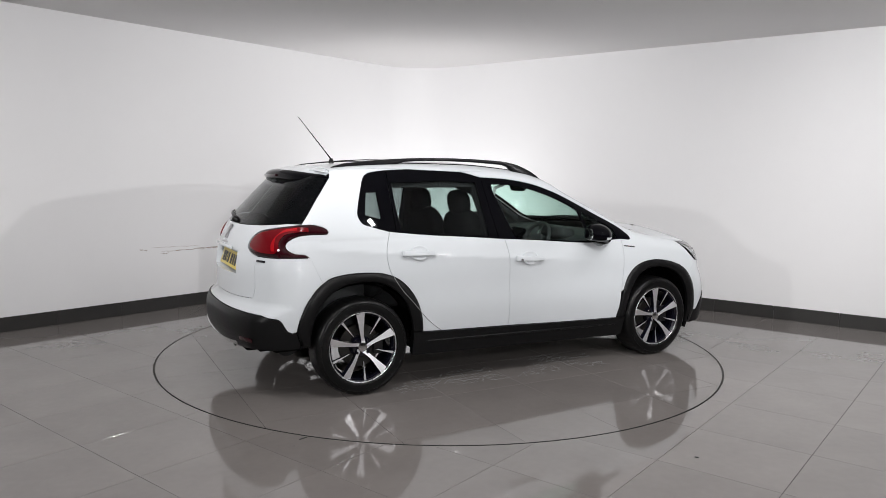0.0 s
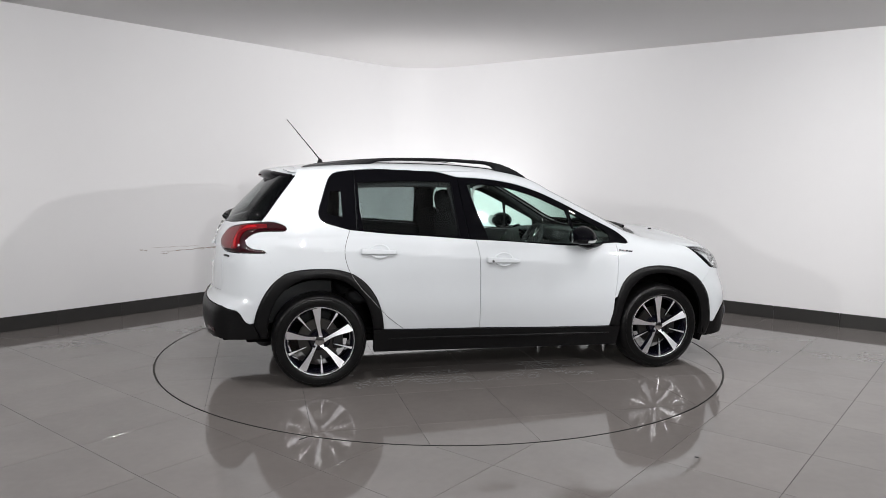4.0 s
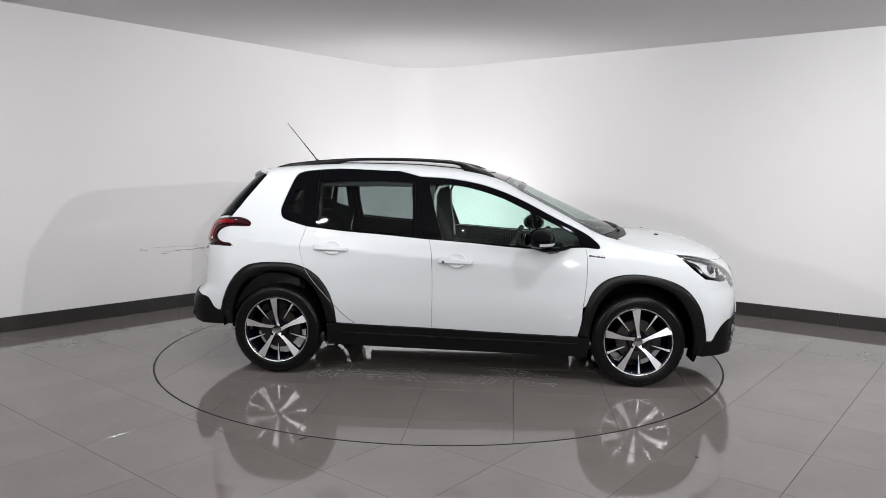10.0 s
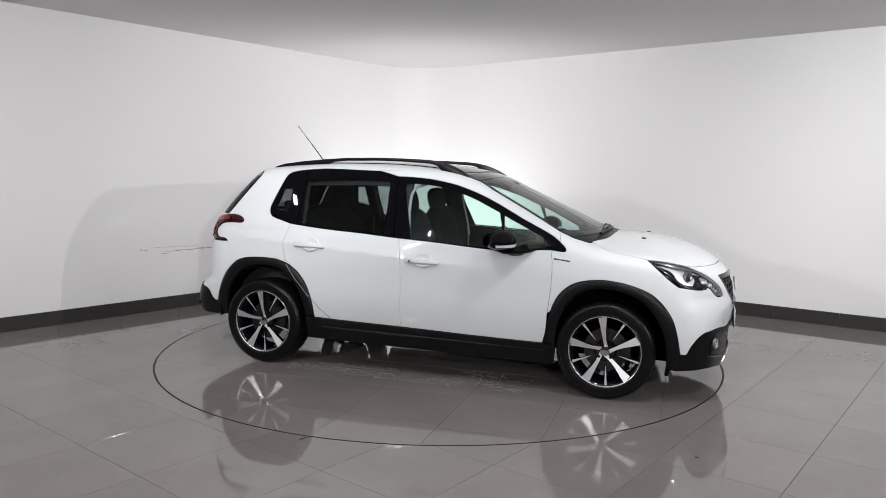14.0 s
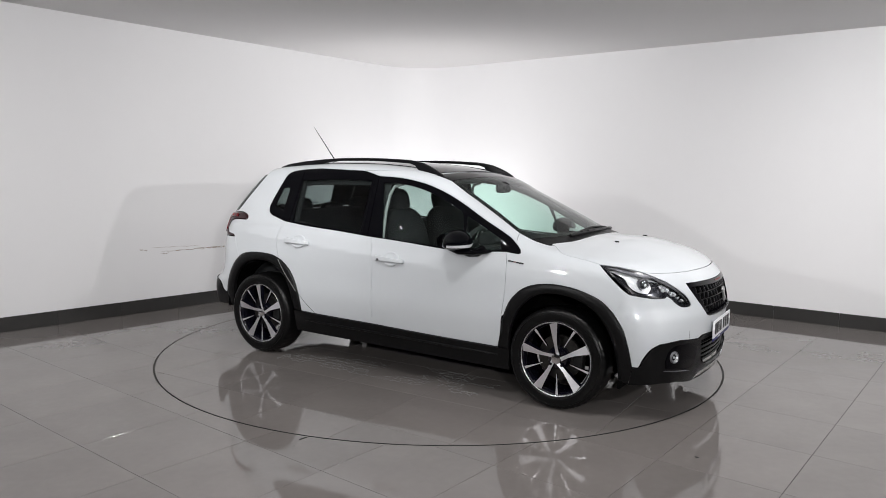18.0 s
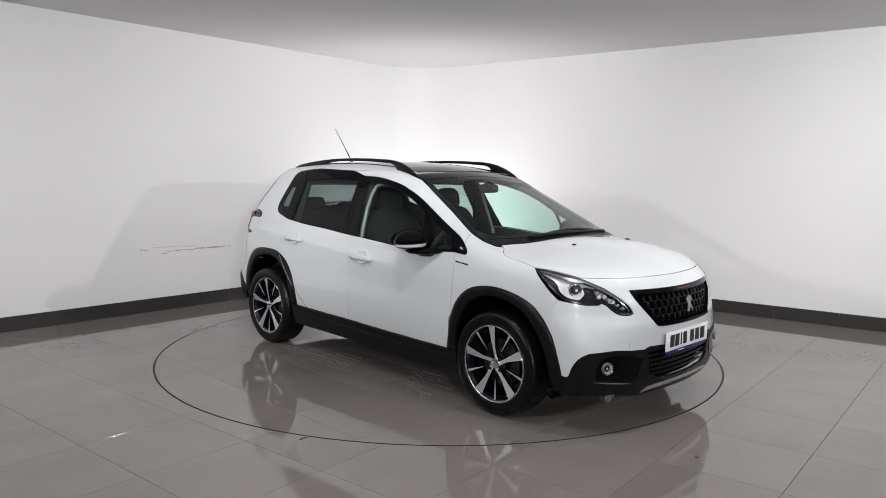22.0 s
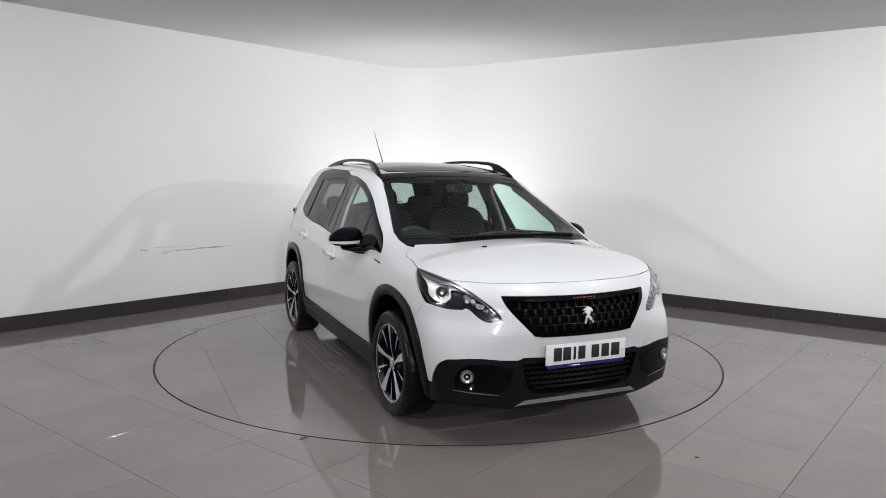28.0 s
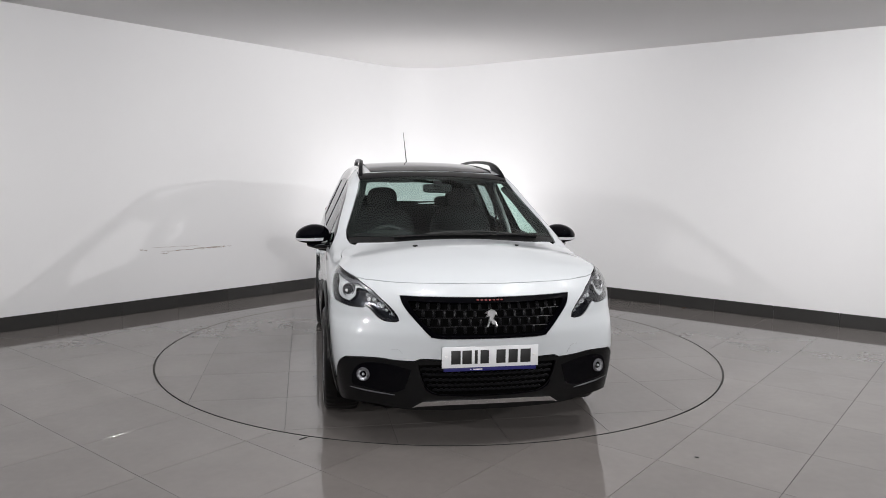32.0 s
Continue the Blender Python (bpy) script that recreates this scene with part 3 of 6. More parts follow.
# outlines on the right side, (x, z)
DOOR_F = [(0.897, 0.955), (0.911, 0.868), (0.909, 0.714), (0.897, 0.600), (0.890, 0.545)]
B_LINE = [(-0.181, 0.988), (-0.160, 0.889), (-0.152, 0.694), (-0.151, 0.366)]
C_LINE = [(-1.060, 1.059), (-1.090, 0.969), (-1.099, 0.911), (-1.083, 0.823), (-1.062, 0.772)]
C_LOW = [(-1.062, 0.772), (-1.039, 0.763), (-0.958, 0.702), (-0.890, 0.607), (-0.851, 0.499), (-0.834, 0.383)]
BELT_R = [(-1.060, 1.059), (-0.790, 1.032), (-0.471, 1.010), (-0.181, 0.988)]
BELT_F = [(-0.181, 0.988), (0.123, 0.970), (0.514, 0.940), (0.700, 0.938), (0.788, 0.950), (0.897, 0.955)]
SILL_R = [(-0.834, 0.383), (-0.700, 0.378), (-0.462, 0.372), (-0.151, 0.366)]
SILL_F = [(-0.151, 0.366), (0.332, 0.350), (0.862, 0.338)]
ARCH_R = [(-1.695, 0.447), (-1.679, 0.514), (-1.632, 0.626), (-1.569, 0.713), (-1.486, 0.776), (-1.383, 0.799), (-1.261, 0.804), (-1.140, 0.796),
          (-1.039, 0.763), (-0.958, 0.702), (-0.890, 0.607), (-0.851, 0.499), (-0.834, 0.385)]
ARCH_F = [(0.862, 0.338), (0.886, 0.435), (0.910, 0.556), (0.953, 0.656), (1.021, 0.727), (1.098, 0.763), (1.214, 0.781), (1.331, 0.774), (1.449, 0.748),
          (1.550, 0.705), (1.620, 0.643), (1.677, 0.555), (1.711, 0.441), (1.732, 0.324)]
A_UP = [(0.998, 0.953), (0.990, 0.975), (0.953, 1.009), (0.896, 1.050), (0.714, 1.139), (0.460, 1.267), (0.223, 1.358), (0.030, 1.399), (-0.120, 1.415), (-0.269, 1.421)]
BUMP = [(-0.269, 1.421), (-0.373, 1.448), (-0.498, 1.472), (-0.620, 1.480), (-0.908, 1.470), (-1.112, 1.451), (-1.163, 1.434), (-1.190, 1.401), (-1.228, 1.300),
        (-1.260, 1.200), (-1.264, 1.161), (-1.239, 1.114), (-1.155, 1.085), (-1.060, 1.059)]
LAMP_R = [(-1.481, 1.082), (-1.474, 1.066), (-1.486, 1.053), (-1.603, 1.050), (-1.682, 1.036), (-1.735, 1.000), (-1.740, 0.966), (-1.696, 0.936), (-1.630, 0.928), (-1.606, 0.910)]
ROOF_EDGE = [(0.28, -0.520), (0.10, -0.540), (-0.40, -0.548), (-0.90, -0.545), (-1.30, -0.530), (-1.43, -0.520)]
SCREEN_SIDE = [(0.335, -0.555), (0.55, -0.598), (0.731, -0.640), (0.936, -0.690), (1.030, -0.690)]


BONNET_EDGE = [(-0.626, 0.873), (-0.482, 0.868), (-0.308, 0.867), (-0.10, 0.866), (0.0, 0.866)]


PLATE_RECESS = [("r", [(0.0, 0.925), (-0.315, 0.925)]), ("r", [(-0.315, 0.925), (-0.335, 0.775)]), ("r", [(-0.335, 0.775), (0.0, 0.775)])]


def build_shell():
    # doors
    rear_doors = pair("rear_door", "wrap", [("s", BELT_R), ("s", B_LINE), ("s", SILL_R[::-1]), ("s", C_LOW[::-1]), ("s", C_LINE[::-1])], WHITE, label="white rear door", h=0.022)
    front_doors = pair("front_door", "wrap", [("s", BELT_F), ("s", DOOR_F), ("s", [(0.890, 0.545), (0.882, 0.435), (0.860, 0.338)]), ("s", [(0.860, 0.338), (0.332, 0.350), (-0.151, 0.366)]), ("s", B_LINE[::-1])], WHITE, label="white front door", h=0.024)
    # wings and quarters
    pair("front_wing", "wrap", [("s", DOOR_F), ("s", ARCH_F[2:11]), ("s", [(1.620, 0.643), (1.703, 0.757)]), ("s", [(1.703, 0.757), (1.640, 0.805), (1.575, 0.862), (1.503, 0.918)]),
                                ("s", [(1.503, 0.918), (1.376, 0.940), (1.255, 0.962), (1.168, 0.996)]), ("T", [(1.126, -0.674), (1.035, -0.690), (0.936, -0.690)]),
                                ("s", [(0.953, 1.009), (0.990, 0.975), (0.998, 0.953), (0.983, 0.947), (0.897, 0.955)])], WHITE, label="white front wing")
    pair("body_side", "wrap", [("t", SCREEN_SIDE[:4]), ("s", A_UP[2:]), ("s", BUMP), ("s", C_LINE), ("s", [(-1.062, 0.772), (-1.140, 0.796), (-1.261, 0.804), (-1.383, 0.799), (-1.486, 0.776), (-1.530, 0.745)]),
                               ("s", [(-1.530, 0.745), (-1.606, 0.910)]), ("s", LAMP_R[::-1]), ("s", [(-1.481, 1.082), (-1.502, 1.096), (-1.560, 1.112), (-1.640, 1.112)]),
                               ("s", [(-1.640, 1.112), (-1.606, 1.155), (-1.524, 1.268), (-1.415, 1.412)]), ("t", [(-1.40, -0.545), (-1.30, -0.552), (-0.9, -0.566), (-0.4, -0.570), (0.10, -0.562), (0.335, -0.555)])],
         WHITE, label="white body side with pillars and rear quarter", h=0.024)
    # roof, with its black front glass
    roof = single("roof", "wrap", [("t", [(-1.43, 0.0), (-1.43, -0.20), (-1.40, -0.545)]), ("t", [(-1.40, -0.545), (-1.30, -0.552), (-0.9, -0.566), (-0.4, -0.570), (0.10, -0.562), (0.21, -0.558)]),
                                   ("t", [(0.21, -0.558), (0.245, -0.30), (0.26, 0.0)])], (PAINT, PAINT, HEADLINE), label="white roof skin")
    single("roof_glass", "wrap", [("t", [(-1.05, 0.0), (-1.05, -0.46)]), ("t", [(-1.05, -0.46), (-0.4, -0.475), (0.20, -0.470)]), ("t", [(0.20, -0.470), (0.245, -0.25), (0.255, 0.0)])],
           BLACK, roof, "dark panoramic roof glass", off=0.005, th=0.004)
    single("roof_header", "wrap", [("t", [(0.262, 0.0), (0.248, -0.30), (0.213, -0.556)]), ("t", [(0.213, -0.556), (0.335, -0.552)]), ("t", [(0.335, -0.552), (0.36, -0.3), (0.372, 0.0)])], BLACK, label="gloss black roof header")
    # bonnet and windscreen
    single("bonnet", "wrap", [("t", [(1.250, 0.0), (1.238, -0.25), (1.210, -0.45), (1.138, -0.632)]), ("s", [(1.168, 0.996), (1.255, 0.962), (1.376, 0.940), (1.503, 0.918)]),
                              ("s", [(1.503, 0.918), (1.606, 0.911), (1.746, 0.880)]), ("n", BONNET_EDGE)],
           WHITE, label="white bonnet")
    single("windscreen", "wrap", [("t", [(0.374, 0.0), (0.362, -0.3), (0.338, -0.548)]), ("t", [(0.338, -0.548), (0.55, -0.594), (0.731, -0.636), (0.936, -0.684), (1.025, -0.680)]),
                                  ("t", [(1.025, -0.680), (1.120, -0.47), (1.170, -0.27), (1.190, 0.0)])], (GLASS_FRONT, SEAL, PANE_BACK), clear=True, th=0.005, label="curved green-tinted windscreen")
    single("windscreen_seal", "wrap", [("t", [(0.376, 0.0), (0.364, -0.3), (0.340, -0.546)]), ("t", [(0.340, -0.546), (0.55, -0.592), (0.731, -0.634), (0.936, -0.682), (1.022, -0.678)]),
                                       ("t", [(1.022, -0.678), (1.118, -0.47), (1.168, -0.27), (1.188, 0.0)])], (SEAL, SEAL, SEAL), th=0.003, off=-0.006,
           holes=[[("t", [(0.420, 0.0), (0.408, -0.3), (0.385, -0.505)]), ("t", [(0.385, -0.505), (0.57, -0.545), (0.74, -0.585), (0.93, -0.640), (0.985, -0.640)]),
                   ("t", [(0.985, -0.640), (1.075, -0.44), (1.125, -0.27), (1.140, 0.0)])]], label="black ceramic band round the windscreen")
    single("cowl_panel", "wrap", [("t", [(1.192, 0.0), (1.172, -0.27), (1.122, -0.47), (1.030, -0.682)]), ("t", [(1.030, -0.682), (1.124, -0.668)]), ("t", [(1.136, -0.634), (1.208, -0.45), (1.236, -0.25), (1.248, 0.0)])], CLAD, label="black wiper cowl")
    # front bumper: upper skin, lower cladding
    single("front_bumper", "nose", [("n", BONNET_EDGE[::-1]), ("s", [(1.746, 0.880), (1.748, 0.879)]),
                                    ("n", [(-0.600, 0.824), (-0.534, 0.764), (-0.493, 0.722), (-0.472, 0.680), (-0.494, 0.672)]), ("n", [(-0.494, 0.672), (-0.550, 0.676), (-0.583, 0.694), (-0.619, 0.732), (-0.639, 0.745)]),
                                    ("s", [(1.872, 0.735), (1.822, 0.736), (1.737, 0.753), (1.703, 0.757)]), ("s", [(1.703, 0.757), (1.620, 0.643)]), ("s", [(1.620, 0.643), (1.677, 0.555), (1.711, 0.441), (1.730, 0.330)]),
                                    ("s", [(1.730, 0.330), (1.765, 0.330), (1.793, 0.385), (1.835, 0.447), (1.875, 0.476)]), ("n", [(-0.663, 0.482), (-0.578, 0.483), (-0.494, 0.474), (-0.395, 0.470)]), ("n", [(-0.395, 0.470), (-0.367, 0.483), (-0.20, 0.478), (0.0, 0.478)])],
           WHITE, holes=[[("n", [(0.0, 0.803), (-0.20, 0.805), (-0.466, 0.808)]), ("n", [(-0.466, 0.808), (-0.452, 0.764), (-0.428, 0.727), (-0.367, 0.658), (-0.318, 0.606)]), ("n", [(-0.318, 0.606), (-0.282, 0.594), (-0.15, 0.592), (0.0, 0.592)])]],
           label="white front bumper skin")
    single("lower_front_bumper", "nose", [("n", [(0.0, 0.476), (-0.20, 0.476), (-0.367, 0.481)]), ("n", [(-0.395, 0.468), (-0.494, 0.472), (-0.578, 0.481), (-0.663, 0.480)]), ("s", [(1.877, 0.474), (1.837, 0.444), (1.796, 0.382), (1.768, 0.326), (1.732, 0.324)]),
                                          ("s", [(1.732, 0.324), (1.706, 0.215)]), ("s", [(1.706, 0.215), (1.80, 0.226), (1.88, 0.238)]), ("n", [(-0.60, 0.232), (-0.50, 0.212), (-0.40, 0.200), (0.0, 0.198)])], CLAD, off=0.004,
           holes=[[("n", [(0.0, 0.452), (-0.30, 0.452), (-0.375, 0.450)]), ("n", [(-0.375, 0.450), (-0.350, 0.360), (-0.318, 0.315), (-0.270, 0.290)]), ("n", [(-0.270, 0.290), (-0.1, 0.283), (0.0, 0.283)])]],
           label="grained black lower front bumper")
    # rear: tailgate, glass, bumper
    single("tailgate", "tail", [("r", [(0.0, 1.090), (-0.20, 1.090), (-0.46, 1.098)]), ("r", [(-0.46, 1.098), (-0.60, 1.110), (-0.668, 1.119)]), ("s", [(-1.640, 1.116), (-1.690, 1.104)]), ("r", [(-0.690, 1.106), (-0.575, 1.083), (-0.49, 1.060), (-0.442, 1.012), (-0.433, 0.967), (-0.47, 0.938), (-0.54, 0.912)]),
                                ("r", [(-0.54, 0.912), (-0.56, 0.80), (-0.565, 0.70), (-0.55, 0.640)]), ("r", [(-0.55, 0.640), (-0.3, 0.632), (0.0, 0.632)])], WHITE, holes=[PLATE_RECESS], label="white tailgate")
    single("rear_window", "tail", [("r", [(0.0, 1.092), (-0.20, 1.092), (-0.46, 1.100)]), ("r", [(-0.46, 1.100), (-0.60, 1.112), (-0.668, 1.121)]), ("s", [(-1.630, 1.122), (-1.604, 1.158), (-1.524, 1.268), (-1.418, 1.410)]), ("r", [(-0.56, 1.415), (-0.3, 1.425), (0.0, 1.430)])],
           (GLASS_REAR, SEAL, PANE_BACK), clear=True, th=0.005, label="dark tinted rear window")
    single("rear_window_band", "tail", [("r", [(0.0, 1.094), (-0.20, 1.094), (-0.46, 1.102)]), ("r", [(-0.46, 1.102), (-0.60, 1.114), (-0.666, 1.123)]), ("s", [(-1.628, 1.124), (-1.602, 1.160), (-1.524, 1.270), (-1.420, 1.408)]), ("r", [(-0.56, 1.413), (-0.3, 1.423), (0.0, 1.428)])],
           (GLOSS, SEAL, SEAL), th=0.003, off=-0.006, holes=[[("r", [(0.0, 1.125), (-0.20, 1.125), (-0.44, 1.133)]), ("r", [(-0.44, 1.133), (-0.560, 1.160)]), ("r", [(-0.560, 1.160), (-0.51, 1.26), (-0.46, 1.34)]), ("r", [(-0.46, 1.34), (-0.25, 1.352), (0.0, 1.355)])]], label="black band round the rear window")
    single("rear_bumper", "tail", [("r", [(0.0, 0.632), (-0.30, 0.632), (-0.55, 0.640)]), ("r", [(-0.55, 0.640), (-0.565, 0.70), (-0.56, 0.80), (-0.54, 0.910)]), ("r", [(-0.54, 0.908), (-0.66, 0.905), (-0.72, 0.905)]), ("s", [(-1.78, 0.906), (-1.68, 0.908), (-1.606, 0.908)]),
                                   ("s", [(-1.606, 0.908), (-1.530, 0.745)]), ("s", [(-1.530, 0.745), (-1.569, 0.713), (-1.632, 0.626), (-1.679, 0.514), (-1.693, 0.447)]), ("s", [(-1.693, 0.447), (-1.720, 0.440), (-1.750, 0.455), (-1.799, 0.527), (-1.860, 0.542)]),
                                   ("r", [(-0.70, 0.556), (-0.60, 0.558), (-0.36, 0.560), (0.0, 0.562)])], WHITE, label="white rear bumper skin")
    single("lower_rear_bumper", "tail", [("r", [(0.0, 0.560), (-0.36, 0.558), (-0.60, 0.556), (-0.70, 0.554)]), ("s", [(-1.862, 0.540), (-1.801, 0.525), (-1.752, 0.453), (-1.720, 0.438), (-1.697, 0.445)]), ("s", [(-1.697, 0.445), (-1.655, 0.338)]), ("s", [(-1.655, 0.338), (-1.74, 0.335), (-1.85, 0.333)]),
                                         ("r", [(-0.70, 0.345), (-0.55, 0.335), (-0.30, 0.320), (0.0, 0.315)])], CLAD, off=0.006, label="grained black rear bumper")
    # arch and sill cladding
    inner_f = [(0.940, 0.325), (0.955, 0.450), (0.990, 0.560), (1.045, 0.640), (1.115, 0.697), (1.214, 0.722), (1.325, 0.718), (1.425, 0.690), (1.510, 0.640), (1.570, 0.570), (1.615, 0.480), (1.640, 0.380), (1.650, 0.232)]
    inner_r = [(-1.603, 0.345), (-1.605, 0.420), (-1.570, 0.560), (-1.500, 0.660), (-1.400, 0.725), (-1.262, 0.745), (-1.140, 0.730), (-1.045, 0.680), (-0.975, 0.605), (-0.930, 0.500), (-0.905, 0.385)]
    pair("front_arch_cladding", "wrap", [("s", ARCH_F), ("s", [(1.732, 0.324), (1.706, 0.220)]), ("s", [(1.706, 0.220), (1.650, 0.232)]), ("s", inner_f[::-1])], CLAD, off=0.007, th=0.024, gap=0.0, crown_up=0.011, h=0.022, label="grained black front arch cladding")
    pair("rear_arch_cladding", "wrap", [("s", ARCH_R), ("s", inner_r[::-1]), ("s", [(-1.603, 0.345), (-1.655, 0.342)])], CLAD, off=0.007, th=0.024, gap=0.0, crown_up=0.011, h=0.022, label="grained black rear arch cladding")
    pair("sill", "wrap", [("s", [(-0.905, 0.383), (-0.834, 0.383), (-0.700, 0.376), (-0.462, 0.370), (-0.151, 0.364), (0.332, 0.348), (0.862, 0.336), (0.945, 0.330)]), ("s", [(0.945, 0.330), (0.930, 0.194)]),
                          ("s", [(0.930, 0.194), (0.337, 0.205), (-0.465, 0.218), (-0.900, 0.224)])], CLAD, off=0.012, th=0.05, gap=0.0, label="grained black sill cladding")
    # windows: black surround, then the panes in it
    quarter = pair("quarter_frame", "wrap", [("s", [(-1.012, 1.465), (-1.112, 1.451), (-1.163, 1.434), (-1.190, 1.401), (-1.228, 1.300), (-1.260, 1.200), (-1.264, 1.161), (-1.239, 1.114), (-1.155, 1.085), (-1.060, 1.059), (-1.013, 1.054)])], BLACK, off=-0.002,
                   holes=[[("s", [(-1.210, 1.172), (-1.160, 1.156), (-1.104, 1.142)]), ("s", [(-1.104, 1.142), (-1.110, 1.318)]), ("s", [(-1.110, 1.318), (-1.180, 1.314)]), ("s", [(-1.180, 1.314), (-1.210, 1.172)])]], label="gloss black quarter window surround", h=0.03)
    pair("quarter_window", "wrap", [("s", [(-1.213, 1.169), (-1.160, 1.153), (-1.101, 1.139)]), ("s", [(-1.101, 1.139), (-1.107, 1.321)]), ("s", [(-1.107, 1.321), (-1.183, 1.317)]), ("s", [(-1.183, 1.317), (-1.213, 1.169)])],
         (GLASS_REAR, SEAL, PANE_BACK), quarter, clear=True, off=-0.003, th=0.004, label="dark privacy glass")
    frame_r = pair("window_frame", "wrap", [("s", [(-0.269, 1.421), (-0.373, 1.448), (-0.498, 1.472), (-0.620, 1.480), (-0.908, 1.470), (-1.008, 1.464)]), ("s", [(-1.008, 1.464), (-1.010, 1.054)]), ("s", [(-1.010, 1.054), (-0.790, 1.033), (-0.471, 1.011), (-0.225, 0.992)]),
                                           ("s", [(-0.225, 0.992), (-0.269, 1.421)])], BLACK, rear_doors, off=-0.001,
                   holes=[[("s", [(-0.968, 1.063), (-0.720, 1.041), (-0.300, 1.015)]), ("s", [(-0.300, 1.015), (-0.325, 1.385)]), ("s", [(-0.325, 1.385), (-0.60, 1.392), (-1.000, 1.378)]), ("s", [(-1.000, 1.378), (-0.968, 1.063)])]], label="gloss black window frame")
    pair("window_pane", "wrap", [("s", [(-0.965, 1.060), (-0.720, 1.038), (-0.297, 1.012)]), ("s", [(-0.297, 1.012), (-0.322, 1.388)]), ("s", [(-0.322, 1.388), (-0.60, 1.395), (-1.003, 1.381)]), ("s", [(-1.003, 1.381), (-0.965, 1.060)])],
         (GLASS_REAR, SEAL, PANE_BACK), rear_doors, clear=True, off=-0.003, th=0.004, label="dark privacy glass")
    frame_f = pair("window_frame", "wrap", [("s", A_UP), ("s", [(-0.269, 1.421), (-0.222, 0.992)]), ("s", [(-0.222, 0.992), (0.123, 0.971), (0.514, 0.941), (0.700, 0.939), (0.788, 0.951), (0.893, 0.956), (0.983, 0.948), (0.998, 0.953)])], BLACK, front_doors, off=-0.001,
                   holes=[[("s", [(-0.085, 0.990), (0.30, 0.965), (0.566, 0.952)]), ("s", [(0.566, 0.952), (0.560, 1.05), (0.522, 1.188)]), ("s", [(0.522, 1.188), (0.319, 1.280), (0.117, 1.342), (-0.086, 1.372), (-0.205, 1.372)]), ("s", [(-0.205, 1.372), (-0.085, 0.990)])],
                          [("s", [(0.590, 0.955), (0.860, 0.968)]), ("s", [(0.860, 0.968), (0.838, 1.032)]), ("s", [(0.838, 1.032), (0.719, 1.092), (0.560, 1.168)]), ("s", [(0.560, 1.168), (0.590, 0.955)])]], label="gloss black window frame")
    pair("window_pane", "wrap", [("s", [(-0.088, 0.987), (0.30, 0.962), (0.569, 0.949)]), ("s", [(0.569, 0.949), (0.563, 1.05), (0.525, 1.191)]), ("s", [(0.525, 1.191), (0.319, 1.283), (0.117, 1.345), (-0.086, 1.375), (-0.208, 1.375)]), ("s", [(-0.208, 1.375), (-0.088, 0.987)])],
         (GLASS_FRONT, SEAL, PANE_BACK), front_doors, clear=True, off=-0.003, th=0.004, label="green-tinted door glass")
    pair("corner_pane", "wrap", [("s", [(0.588, 0.952), (0.863, 0.965)]), ("s", [(0.863, 0.965), (0.840, 1.034)]), ("s", [(0.840, 1.034), (0.719, 1.095), (0.558, 1.171)]), ("s", [(0.558, 1.171), (0.588, 0.952)])],
         (GLASS_FRONT, SEAL, PANE_BACK), front_doors, clear=True, off=-0.003, th=0.004, label="small green-tinted corner glass")
    # painted flanges behind the seams of the bumpers
    pair("seam_flange", "wrap", [("s", [(-1.620, 0.915), (-1.544, 0.745)]), ("s", [(-1.516, 0.745), (-1.592, 0.915)])], WHITE, off=-0.0022, th=0.004, gap=0.0, h=0.02)
    pair("seam_flange", "wrap", [("s", [(1.603, 0.648), (1.686, 0.760)]), ("s", [(1.720, 0.754), (1.637, 0.640)])], WHITE, off=-0.0022, th=0.004, gap=0.0, h=0.02)
    pair("seam_flange", "tail", [("r", [(-0.525, 0.912), (-0.545, 0.80), (-0.550, 0.70), (-0.535, 0.630)]), ("r", [(-0.565, 0.630), (-0.580, 0.70), (-0.575, 0.80), (-0.555, 0.912)])], WHITE, off=-0.0022, th=0.004, gap=0.0, h=0.02)
    # slim upright strips between the side windows
    pair("pillar_strip", "wrap", [("s", [(-1.006, 1.374), (-1.003, 1.066)]), ("s", [(-0.981, 1.064), (-0.990, 1.374)])], (GLOSS, SEAL, SEAL), rear_doors, off=0.002, th=0.004, gap=0.0, h=0.02, label="black window strip")
    pair("pillar_strip", "wrap", [("s", [(-0.318, 1.385), (-0.293, 1.016)]), ("s", [(-0.280, 1.015), (-0.305, 1.386)])], (GLOSS, SEAL, SEAL), rear_doors, off=0.002, th=0.004, gap=0.0, h=0.02, label="black window strip")
    return front_doors, rear_doors


front_doors, rear_doors = build_shell()

# ---- wheels ----


